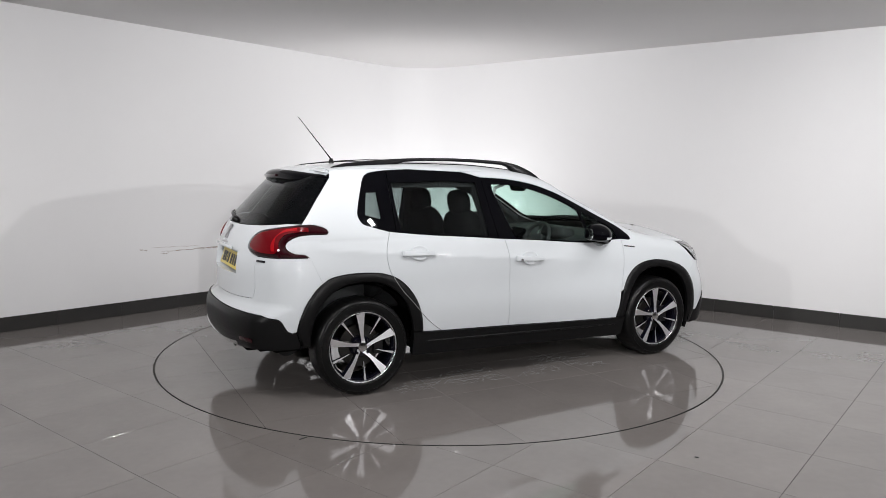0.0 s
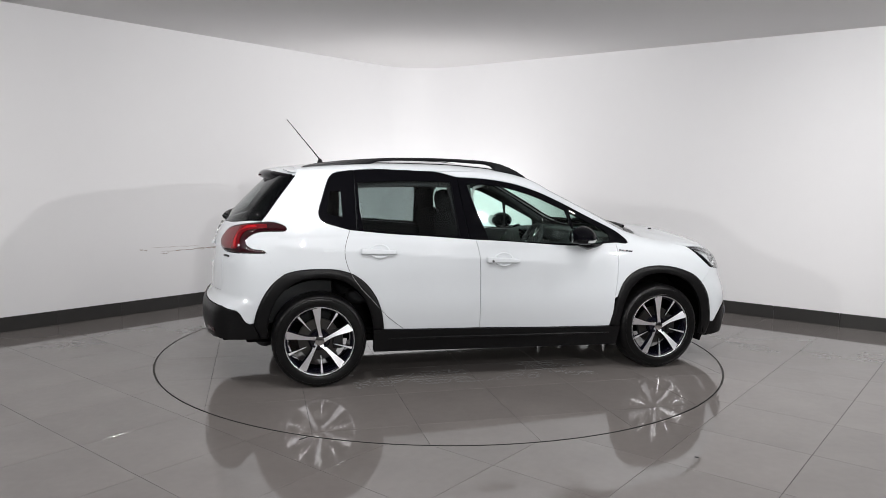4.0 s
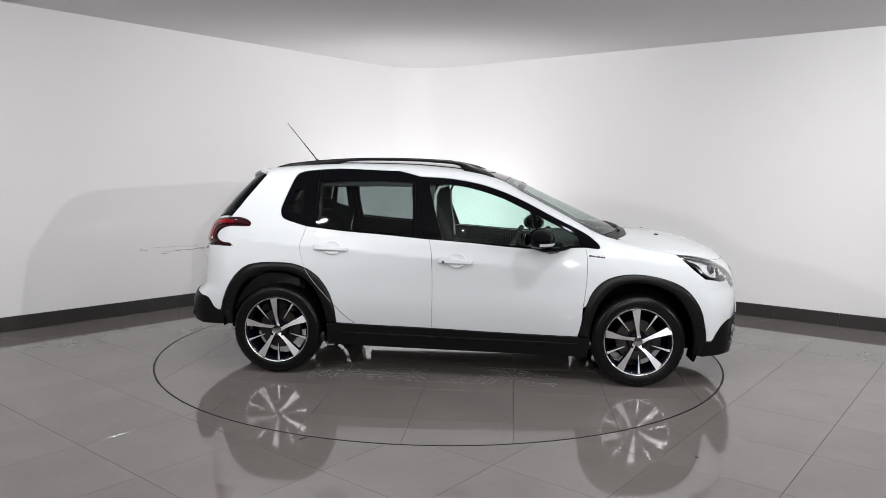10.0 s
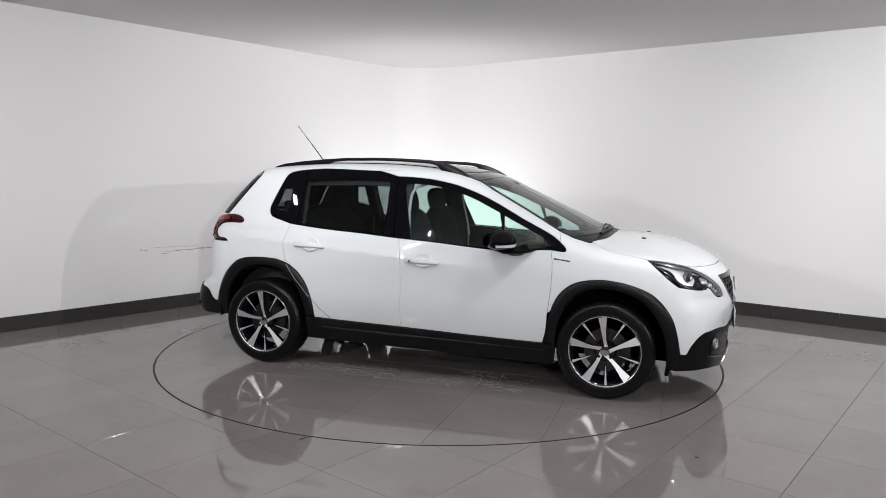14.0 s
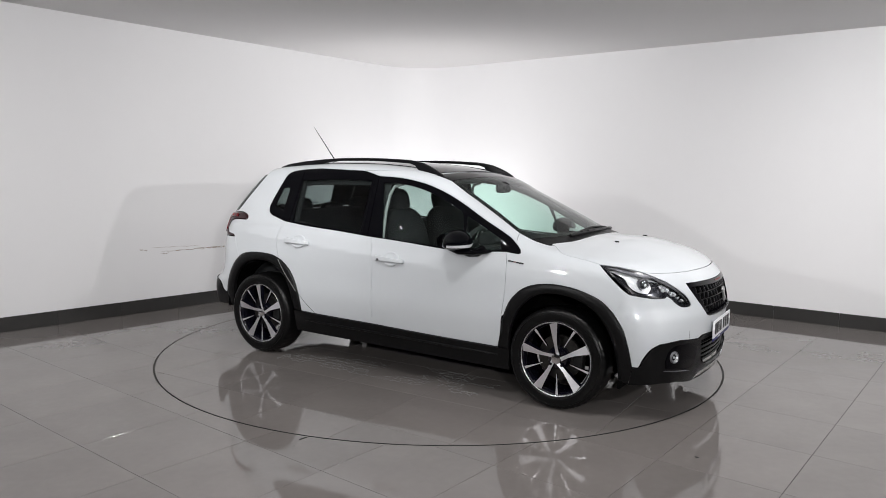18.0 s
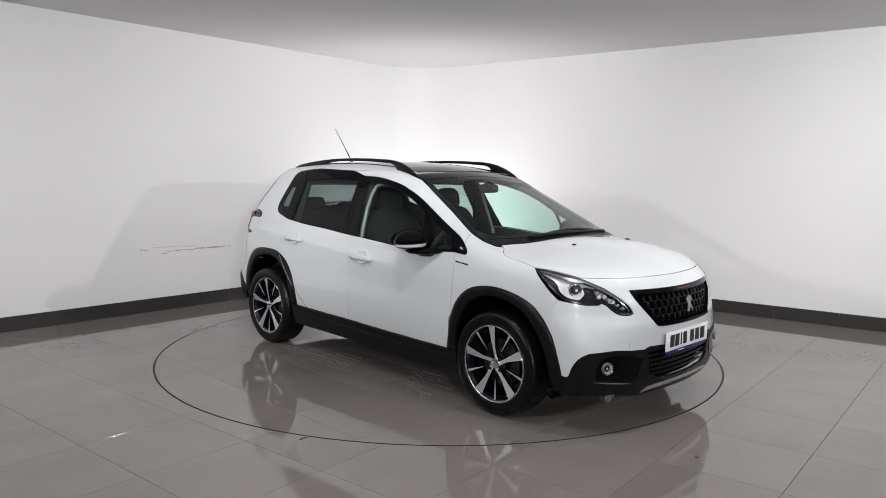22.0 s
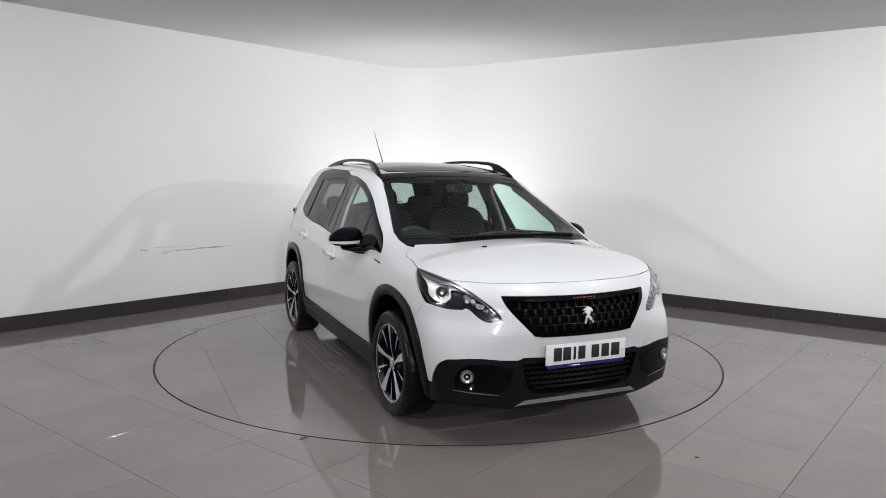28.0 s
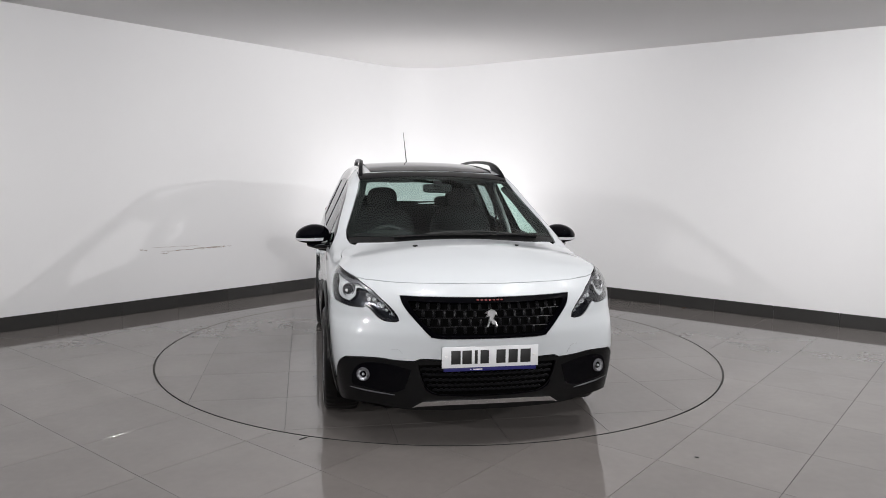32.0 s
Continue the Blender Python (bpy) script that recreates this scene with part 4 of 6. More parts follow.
def build_wheel(at, out):
    """A wheel at a hub place; out is -1 on the right side and 1 on the left."""
    w = on_car(under("wheel", None, car, "ten-spoke black and machined alloy wheel with road tyre"))
    w.location = (OX + at[0], OY + at[1], at[2])
    turn = pose(0, 0, 0, 90 if out < 0 else -90, 0, 0)
    tyre = [(0.230, -0.095), (0.240, -0.101), (0.2415, -0.1035), (0.2445, -0.1042), (0.2460, -0.1025), (0.265, -0.107), (0.284, -0.1045), (0.2855, -0.1063), (0.289, -0.1058), (0.2905, -0.1030), (0.297, -0.101), (0.311, -0.090), (0.3165, -0.072), (0.318, -0.040), (0.318, 0.040), (0.3165, 0.072), (0.311, 0.090), (0.297, 0.101), (0.2905, 0.1030), (0.289, 0.1058), (0.2855, 0.1063), (0.284, 0.1045), (0.265, 0.107), (0.2460, 0.1025), (0.2445, 0.1042), (0.2415, 0.1035), (0.240, 0.101), (0.230, 0.095)]
    carcass = bm_lathe(tyre, 180, Matrix(), closed=True)
    for v in carcass.verts:
        # cross grooves on the tread's shoulders
        r = math.hypot(v.co.x, v.co.y)
        if r > 0.305 and abs(v.co.z) > 0.06 and round(math.atan2(v.co.y, v.co.x) / math.tau * 180) % 4 == 0:
            v.co.x *= 0.990
            v.co.y *= 0.990
    bmesh.ops.transform(carcass, matrix=turn, verts=carcass.verts)
    part("tyre", carcass, TYRE, w, "black road tyre")
    part("rim", bm_lathe([(0.229, 0.098), (0.234, 0.098), (0.234, 0.088), (0.222, 0.082), (0.215, 0.060), (0.211, -0.08), (0.230, -0.095), (0.223, -0.095), (0.204, -0.08), (0.206, 0.055), (0.215, 0.085), (0.224, 0.0945)], 72, turn, closed=True), ALLOYBLACK, w, "gloss black rim barrel")
    part("rim_edge", bm_lathe([(0.2265, 0.0965), (0.2315, 0.0990), (0.2335, 0.0970), (0.2315, 0.0930), (0.2265, 0.0930)], 72, turn, closed=True), ALLOY, w, "machined rim edge")
    lead = 0.13 if out < 0 else -0.13
    for k in range(5):
        a = math.tau * k / 5 + math.pi / 2 + lead
        # broad twin-faced spoke, slightly twisted, and a thin one between
        prof = [(0.018, -0.013), (0.050, -0.012), (0.085, -0.014), (0.125, -0.020), (0.165, -0.027), (0.200, -0.033), (0.2275, -0.037), (0.2275, 0.020), (0.200, 0.016), (0.165, 0.012), (0.125, 0.009), (0.085, 0.008), (0.050, 0.010), (0.018, 0.013)]
        part("broad_spoke", spoke(prof, a, turn, None, 0.088, 0.030), [ALLOYBLACK, ALLOY], w, "machined-face broad spoke", smooth=False)
    for k in range(5):
        a = math.tau * (k + 0.5) / 5 - 0.06 + math.pi / 2 + lead
        prof = [(0.095, -0.0015), (0.160, -0.005), (0.2275, -0.010), (0.2275, 0.008), (0.160, 0.004), (0.095, 0.0015)]
        part("thin_spoke", spoke(prof, a, turn, None, 0.086, 0.018), [ALLOYBLACK, ALLOY], w, "machined-face thin spoke", smooth=False)
    part("hub", bm_lathe([(0.0, 0.066), (0.040, 0.066), (0.062, 0.062), (0.072, 0.050), (0.075, 0.02), (0.0, 0.02)], 40, turn), ALLOYBLACK, w)
    part("centre_cap", bm_lathe([(0.0, 0.0890), (0.016, 0.088), (0.030, 0.0855), (0.034, 0.080), (0.034, 0.07), (0.0, 0.07)], 36, turn), CHROME, w, "chrome centre cap with a plain emblem")
    for k in range(4):
        a = math.tau * (k + 0.5) / 4
        part("wheel_bolt", bm_cyl(0.010, 0.009, 0.02, turn @ pose(0.052 * math.cos(a), 0.052 * math.sin(a), 0.074), 12, 0.002), ALLOYBLACK, w)
    part("brake_disc", bm_lathe([(0.05, 0.000), (0.140, 0.000), (0.142, 0.002), (0.142, 0.022), (0.140, 0.024), (0.05, 0.024)], 48, turn, closed=True), STEEL, w, "bare steel brake disc")
    part("brake_caliper", bm_box((0.07, 0.13, 0.06), turn @ pose(0.125 * (1 if out < 0 else -1), 0.0, 0.018), 0.012), DARKSTEEL, w)
    part("hub_carrier", bm_cyl(0.06, 0.09, 0.12, turn @ pose(0, 0, -0.05), 24), DARKSTEEL, w)
    return w


def spoke(prof, a, turn, bm, top, depth):
    b = bmesh.new()
    ca, sa = math.cos(a), math.sin(a)
    up, lo = [], []
    for r, s in prof:
        zt = top - 0.012 * max(0.0, 1 - (r - 0.02) / 0.17) ** 2 + 0.006 * (r / 0.227) ** 3
        zt -= 0.16 * s if depth > 0.02 else 0.0
        s -= 0.016 * max(0.0, 1 - r / 0.13) ** 1.5 * (1 if depth > 0.02 else 0)
        x, y = r * ca - s * sa, r * sa + s * ca
        up.append(b.verts.new((x, y, zt)))
        s2 = s * 1.25
        lo.append(b.verts.new((r * ca - s2 * sa, r * sa + s2 * ca, zt - depth)))
    n = len(prof)
    h = n // 2
    for i in range(h - 1):
        f = b.faces.new((up[i], up[i + 1], up[n - 2 - i], up[n - 1 - i]))
        f.material_index = 1
        b.faces.new((lo[n - 1 - i], lo[n - 2 - i], lo[i + 1], lo[i]))
    for i in range(n):
        b.faces.new((up[i], lo[i], lo[(i + 1) % n], up[(i + 1) % n]))
    bmesh.ops.recalc_face_normals(b, faces=b.faces)
    bmesh.ops.transform(b, matrix=turn, verts=b.verts)
    return merge(bm, b)


for wx in (-1.269, 1.269):
    for wy in (-1, 1):
        build_wheel((wx, wy * 0.742, 0.318), wy)

# ---- what lies under the skin ----


def body_part(name, bm, material, label="", smooth=True, parent=None):
    ob = part(name, bm, material, parent or car, label, smooth)
    return ob if parent else on_car(ob)


def two_sides(name, make, material, label="", smooth=True, parents=None):
    """A part on the right side and its mirror image on the left. make() returns a new bmesh."""
    made = []
    for i in (0, 1):
        b = make()
        if i:
            bmesh.ops.transform(b, matrix=Matrix.Diagonal((1, -1, 1, 1)), verts=b.verts)
            bmesh.ops.reverse_faces(b, faces=b.faces)
        made.append(body_part(name, b, material, label, smooth, parents[i] if parents else None))
    return made


def frame_at(tag, a, b, lift=0.0):
    """The pose of a fitting on the skin: z outwards, y up."""
    q = surface(tag, [(a, b)])
    n = Vector(normal_at(q)[0])
    up = Vector((0, 0, 1))
    side = up.cross(n).normalized()
    up = n.cross(side)
    m = Matrix((side, up, n)).transposed().to_4x4()
    m.translation = Vector(q[0]) + n * lift
    return m


def liner(cx):
    """An arch liner: a bowed half tube over the wheel, closed towards the car's middle."""
    b = bmesh.new()
    rows = []
    for i in range(25):
        a = math.pi * (-0.06 + 1.06 * i / 24)
        r = 0.405
        x, z = cx + r * math.cos(a), 0.325 + r * math.sin(a)
        rows.append([b.verts.new((x, y, z)) for y in (-0.80, -0.70, -0.55, -0.48)])
    for r, s in zip(rows, rows[1:]):
        for k in range(3):
            b.faces.new((r[k], s[k], s[k + 1], r[k + 1]))
    mid = b.verts.new((cx, -0.48, 0.32))
    for r, s in zip(rows, rows[1:]):
        b.faces.new((r[3], s[3], mid))
    bmesh.ops.recalc_face_normals(b, faces=b.faces)
    return b


for cx in (-1.269, 1.269):
    two_sides("wheel_arch_liner", lambda cx=cx: liner(cx), LINER, "matt black arch liner")
two_sides("wheel_deflector", lambda: bm_prism([(1.640, 0.185), (1.660, 0.180), (1.690, 0.262), (1.655, 0.272)], -0.78, -0.62, bevel=0.004), LINER, "small black wheel deflector")


def underbody():
    b = bm_box((2.05, 1.40, 0.05), pose(0.0, 0, 0.300), 0.01)
    b = bm_box((0.80, 0.92, 0.10), pose(1.40, 0, 0.245), 0.02, bm=b)
    b = bm_box((0.75, 0.92, 0.12), pose(-1.38, 0, 0.30), 0.02, bm=b)
    b = bm_box((0.22, 0.95, 0.36), pose(-1.83, 0, 0.46), 0.02, bm=b)
    b = bm_box((0.55, 0.92, 0.50), pose(1.42, 0, 0.55), 0.03, bm=b)
    b = bm_box((0.16, 1.15, 0.36), pose(1.73, 0, 0.45), 0.03, bm=b)
    return b


body_part("underbody", underbody(), LINER, "matt black floor pan")
body_part("rear_axle", bm_tube([(-1.269, -0.66, 0.30), (-1.269, -0.3, 0.27), (-1.269, 0.3, 0.27), (-1.269, 0.66, 0.30)], 0.035, 12), DARKSTEEL, "dark steel rear axle beam")
body_part("exhaust_silencer", bm_tube([(-1.62, -0.30, 0.26), (-1.60, 0.12, 0.26)], 0.085, 20), DARKSTEEL, "dull steel silencer")


def tail_pipe():
    return bm_lathe([(0.030, -0.10), (0.030, 0.0), (0.033, 0.004), (0.036, 0.0), (0.036, -0.10)], 28, pose(-2.000, -0.43, 0.342) @ pose(0, 0, 0, 0, -98, 0) @ Matrix.Diagonal((0.75, 1.35, 1, 1)), closed=True)


body_part("tail_pipe", tail_pipe(), CHROME, "polished chrome tail pipe")

# ---- lamps ----
HEADLAMP = [("s", [(1.503, 0.918), (1.606, 0.911), (1.746, 0.880)]), ("n", [(-0.680, 0.880), (-0.601, 0.823), (-0.534, 0.764), (-0.493, 0.724), (-0.471, 0.682)]), ("n", [(-0.471, 0.680), (-0.494, 0.675)]),
            ("n", [(-0.494, 0.674), (-0.550, 0.679), (-0.583, 0.697), (-0.619, 0.735), (-0.639, 0.747)]), ("s", [(1.878, 0.722), (1.822, 0.737), (1.737, 0.757), (1.682, 0.795), (1.610, 0.850), (1.503, 0.918)])]
headlights = pair("headlight", "nose", HEADLAMP, (LAMPDARK, LAMPDARK, HOUSE), off=-0.042, th=0.006, gap=-0.004, h=0.03, label="swept headlight with black bezel and clear lens")
pair("lens", "nose", HEADLAMP, (GLASS_CLEAR, GLASS_CLEAR, GLASS_CLEAR), headlights, clear=True, off=0.002, th=0.003, h=0.03, label="clear lens")
pair("bezel_rim", "nose", HEADLAMP, (HOUSE, HOUSE, HOUSE), headlights, off=-0.004, th=0.040, gap=0.001, h=0.03,
     holes=[[("s", [(1.540, 0.905), (1.615, 0.898), (1.742, 0.866)]), ("n", [(-0.668, 0.866), (-0.595, 0.812), (-0.532, 0.755), (-0.496, 0.720), (-0.482, 0.688)]), ("n", [(-0.500, 0.686), (-0.548, 0.690), (-0.575, 0.705), (-0.610, 0.743), (-0.640, 0.760)]),
             ("s", [(1.872, 0.738), (1.822, 0.750), (1.742, 0.770), (1.690, 0.806), (1.620, 0.858), (1.540, 0.905)])]], label="black bezel rim")


def lamp_unit(at, aim, r):
    m = look(at, Vector(at) + Vector(aim)) @ pose(0, 0, 0, 0, 180, 0)
    return m


def on_lamps(name, make, material, label="", smooth=True):
    return two_sides(name, make, material, label, smooth, parents=headlights)


pair("silver_bezel", "nose", [("s", [(1.552, 0.903), (1.650, 0.896), (1.745, 0.872), (1.835, 0.832)]), ("s", [(1.835, 0.832), (1.790, 0.838), (1.812, 0.800), (1.800, 0.765)]), ("s", [(1.800, 0.765), (1.745, 0.776), (1.700, 0.806), (1.672, 0.850), (1.640, 0.872), (1.552, 0.903)])],
     (REFLECT, REFLECT, HOUSE), headlights, off=-0.022, th=0.006, h=0.02, step=0.012, label="silver bezel round the projector")
PROJ = lamp_unit((1.760, -0.722, 0.812), (0.80, -0.60, 0.02), 0.05)
on_lamps("reflector_bowl", lambda: bm_lathe([(0.027, -0.006), (0.030, 0.003), (0.034, 0.005), (0.037, 0.002), (0.037, -0.02), (0.030, -0.02)], 40, PROJ, closed=True), LAMPGREY, "bright projector ring")
on_lamps("projector_lens", lambda: bm_lathe([(0.0, 0.018), (0.010, 0.0165), (0.019, 0.011), (0.026, 0.002), (0.028, -0.012), (0.0, -0.014)], 36, PROJ), PROJECTOR, "grey glass projector")
# a pale disc on the lens tip stands in for its highlight
on_lamps("projector_glint", lambda: bm_lathe([(0.0, 0.0205), (0.006, 0.020), (0.009, 0.0175), (0.0, 0.016)], 20, PROJ), REFLECT)
cell_rng = random.Random(12)
for k in range(15):
    f = k / 14
    y, z, r = -0.632 + 0.118 * f + cell_rng.uniform(-0.012, 0.012), 0.806 - 0.096 * f + cell_rng.uniform(-0.016, 0.010), cell_rng.uniform(0.007, 0.016) * (1.15 - 0.5 * f)
    on_lamps("lamp_cell", lambda y=y, z=z, r=r, k=k: bm_lathe([(0.0, 0.004), (r * 0.55, 0.001), (r * 0.9, 0.006), (r, 0.004), (r, -0.008), (0.0, -0.008)], 5 + k % 3, frame_at("n", y, z, -0.028) @ pose(0, 0, 0, 25 * math.sin(2.3 * k), 25 * math.cos(1.7 * k), 40 * k)), REFLECT if k % 2 else FACET, smooth=False)
pair("upper_strip", "nose", [("s", [(1.545, 0.908), (1.612, 0.903), (1.742, 0.872)]), ("n", [(-0.672, 0.871), (-0.598, 0.817), (-0.540, 0.766)]), ("n", [(-0.552, 0.762), (-0.604, 0.801), (-0.668, 0.851)]), ("s", [(1.755, 0.853), (1.640, 0.884), (1.560, 0.900)])],
     (LAMPGREY, LAMPGREY, HOUSE), headlights, off=-0.003, th=0.008, h=0.02, step=0.012, label="grey light strip along the lens top")
on_lamps("chrome_fin", lambda: bm_tube([Vector(surface("n", [(y, z)])[0]) + Vector(normal_at(surface("n", [(y, z)]))[0]) * -0.010 for y, z in ((-0.660, 0.852), (-0.600, 0.812), (-0.545, 0.762), (-0.508, 0.722), (-0.492, 0.696))], [0.002, 0.004, 0.004, 0.004, 0.002], 8), SATIN, "satin trim fin")

TAIL_TOP = [(-1.481, 1.082), (-1.503, 1.096), (-1.560, 1.112), (-1.640, 1.112)]
TAILLAMP = [("s", TAIL_TOP), ("r", [(-0.690, 1.106), (-0.575, 1.083), (-0.49, 1.060), (-0.444, 1.012), (-0.435, 0.967), (-0.47, 0.938), (-0.54, 0.914)]), ("r", [(-0.54, 0.912), (-0.66, 0.908), (-0.72, 0.908)]),
            ("s", [(-1.78, 0.909), (-1.68, 0.911), (-1.606, 0.911)]), ("s", LAMP_R[::-1])]
tail_lamps = pair("tail_light", "tail", TAILLAMP, (RED_DARK, RED_DARK, LINER), crown_up=0.012, th=0.02, h=0.022, step=0.014, label="smoked dark red wraparound tail light")
pair("red_core", "tail", [("s", [(-1.600, 1.094), (-1.660, 1.096)]), ("r", [(-0.690, 1.092), (-0.590, 1.070), (-0.515, 1.045), (-0.478, 1.005), (-0.475, 0.970), (-0.52, 0.945), (-0.600, 0.930)]), ("s", [(-1.800, 0.930), (-1.775, 0.955), (-1.770, 1.000), (-1.735, 1.045), (-1.660, 1.064), (-1.600, 1.068)]), ("s", [(-1.600, 1.068), (-1.600, 1.094)])],
     (RED_LENS, RED_LENS, RED_LENS), tail_lamps, off=0.0135, th=0.006, h=0.022, step=0.014, label="red lamp core")
pair("bright_claw", "tail", [("s", [(-1.665, 1.090), (-1.720, 1.082)]), ("r", [(-0.675, 1.070), (-0.655, 1.030), (-0.650, 0.985), (-0.665, 0.945)]), ("s", [(-1.795, 0.945), (-1.792, 0.985), (-1.775, 1.035), (-1.730, 1.062), (-1.665, 1.074)]), ("s", [(-1.665, 1.074), (-1.665, 1.090)])],
     (RED_BRIGHT, RED_BRIGHT, RED_BRIGHT), tail_lamps, off=0.0155, th=0.004, h=0.02, step=0.012, label="bright red light claw")
# a pale dot set on the red lens as a painted glint
two_sides("lamp_glint", lambda: bm_lathe([(0.0, 0.004), (0.007, 0.003), (0.009, 0.0), (0.0, 0.0)], 16, frame_at("s", -1.775, 0.955, 0.0155)), REFLECT, parents=tail_lamps)

# ---- front: grille, number plate, fog lamps, skid plate ----
GRILLE = [("n", [(0.0, 0.803), (-0.20, 0.805), (-0.466, 0.808)]), ("n", [(-0.466, 0.808), (-0.452, 0.764), (-0.428, 0.727), (-0.367, 0.658), (-0.318, 0.606)]), ("n", [(-0.318, 0.606), (-0.282, 0.594), (-0.15, 0.592), (0.0, 0.592)])]
GRILLE_IN = [("n", [(0.0, 0.776), (-0.20, 0.778), (-0.425, 0.783)]), ("n", [(-0.425, 0.783), (-0.412, 0.752), (-0.392, 0.722), (-0.340, 0.663), (-0.300, 0.624)]), ("n", [(-0.300, 0.624), (-0.272, 0.615), (-0.15, 0.612), (0.0, 0.612)])]
grille = single("grille", "nose", GRILLE, (GLOSS, GLOSS, LINER), holes=[GRILLE_IN], off=-0.001, th=0.03, gap=0.001, h=0.025, label="gloss black radiator grille with studded bars")
single("grille_back", "nose", GRILLE, (LINER, LINER, LINER), grille, off=-0.034, th=0.006, gap=-0.004, h=0.05, label="dark grille core")


def on_nose(y, z, lift):
    q = surface("n", [(y, z)])
    return Vector(q[0]) + Vector(normal_at(q)[0]) * lift


def half_open(z):
    return float(np.interp(z, [0.612, 0.624, 0.663, 0.722, 0.752, 0.783], [0.265, 0.298, 0.338, 0.390, 0.410, 0.424]))


for z in (0.745, 0.700, 0.655):
    w = half_open(z)
    part("grille_bar", bm_tube([on_nose(-w + 2 * w * i / 16, z + 0.006 * (1 - ((-w + 2 * w * i / 16) / w) ** 2) - 0.004, -0.020) for i in range(17)], 0.0026, 8, flat=1.2), SATINBLACK, grille)
stud = None
for row, z in enumerate((0.764, 0.722, 0.678, 0.636)):
    w = half_open(z) - 0.022
    n = int(w / 0.029)
    for i in range(-n, n + 1):
        y = i * 0.0545 + (0.027 if row % 2 else 0.0)
        if abs(y) > w or (abs(y) < 0.05 and 0.66 < z < 0.75):
            continue
        if stud is None:
            ob = part("grille_stud", bm_box((0.0170, 0.036, 0.014), Matrix(), 0.006, 3), SATINBLACK, grille)
            stud = ob.data
        else:
            ob = under("grille_stud", stud, grille)
        ob.matrix_basis = frame_at("n", y, z, -0.021)
part("grille_lip", bm_tube([on_nose(-0.314 + 0.628 * i / 24, 0.603 - 0.006 * (1 - abs(-1 + i / 12) ** 6), 0.003) for i in range(25)], 0.0030, 8), GLOSS, grille, "thin gloss black lower lip")


def emblem_outline(s):
    pts = [(-0.034, -0.055), (-0.018, -0.055), (-0.006, -0.022), (0.006, -0.040), (0.020, -0.040), (0.026, -0.056), (0.040, -0.056), (0.030, -0.022), (0.014, -0.004), (0.024, 0.020),
           (0.040, 0.014), (0.034, 0.034), (0.022, 0.048), (0.000, 0.054), (-0.022, 0.046), (-0.044, 0.030), (-0.024, 0.026), (-0.040, 0.006), (-0.014, 0.010), (-0.020, -0.016)]
    return [(x * s, z * s) for x, z in pts]


def emblem(s):
    b = bm_prism(emblem_outline(s), -0.004, 0.008, bevel=0.0035)
    bmesh.ops.transform(b, matrix=pose(0, 0, 0, -90, 0, 0), verts=b.verts)
    return b


b = emblem(0.85)
bmesh.ops.transform(b, matrix=frame_at("n", 0, 0.700, 0.004), verts=b.verts)
part("front_emblem", b, EMBLEM, grille, "plain chrome emblem", smooth=False)
for i in range(7):
    part("red_mark", bm_box((0.014, 0.008, 0.002), frame_at("n", -0.069 + i * 0.0215 + 0.005, 0.790, 0.0005), 0.0006), REDMARK, grille)


def plate(name, m, face, label, blue):
    p = on_car(under(name, None, car, label))
    part("plate_face", bm_box((0.520, 0.111, 0.005), m, 0.002), face, p)
    xs = [-0.186, -0.127, -0.078, -0.032, 0.056, 0.122, 0.190]
    ws = [0.050, 0.050, 0.016, 0.046, 0.050, 0.050, 0.056]
    for x, w in zip(xs, ws):
        part("plain_bar", bm_box((w, 0.072, 0.0015), m @ pose(x, 0.0, 0.0030), 0.0006), INK, p)
    for x in (-0.238, 0.238):
        part("screw_cap", bm_cyl(0.0075, 0.006, 0.004, m @ pose(x, 0.004, 0.004), 16), WHITEPRINT, p)
    if blue:
        part("dealer_strip", bm_box((0.50, 0.020, 0.004), m @ pose(0.0, -0.065, -0.001), 0.001), BLUE, p, "dark blue strip under the plate")
        for x, w in ((-0.105, 0.006), (-0.068, 0.050), (0.04, 0.11)):
            part("plain_bar", bm_box((w, 0.006, 0.001), m @ pose(x, -0.066, 0.0012), 0), WHITEPRINT if x < 0 else BLUE, p)
    return p


plate("front_number_plate", Matrix.Translation((2.071, 0, 0.497)) @ pose(0, 0, 0, 90, 0, 90), PLATE_W, "white front number plate with plain black bars", True)

LOWGRILLE = [("n", [(0.0, 0.452), (-0.30, 0.452), (-0.375, 0.450)]), ("n", [(-0.375, 0.450), (-0.350, 0.360), (-0.318, 0.315), (-0.270, 0.290)]), ("n", [(-0.270, 0.290), (-0.1, 0.283), (0.0, 0.283)])]
low_grille = single("lower_grille", "nose", LOWGRILLE, (LINER, LINER, LINER), off=-0.05, th=0.006, gap=-0.035, h=0.05, label="black lower air intake with fine bars")
for z in (0.425, 0.395, 0.365, 0.335, 0.308):
    w = float(np.interp(z, [0.29, 0.315, 0.36, 0.45], [0.262, 0.312, 0.345, 0.372]))
    part("intake_bar", bm_tube([on_nose(-w + 2 * w * i / 40, z + (0.003 if i % 2 else -0.003), -0.016) for i in range(41)], 0.0075, 6), SATINBLACK, low_grille)
part("intake_lip", bm_tube([on_nose(y, z, 0.006) for y, z in ((-0.345, 0.345), (-0.330, 0.318), (-0.300, 0.298), (-0.262, 0.288), (-0.12, 0.282), (0.0, 0.281), (0.12, 0.282), (0.262, 0.288), (0.300, 0.298), (0.330, 0.318), (0.345, 0.345))], 0.004, 8), GLOSS, low_grille)
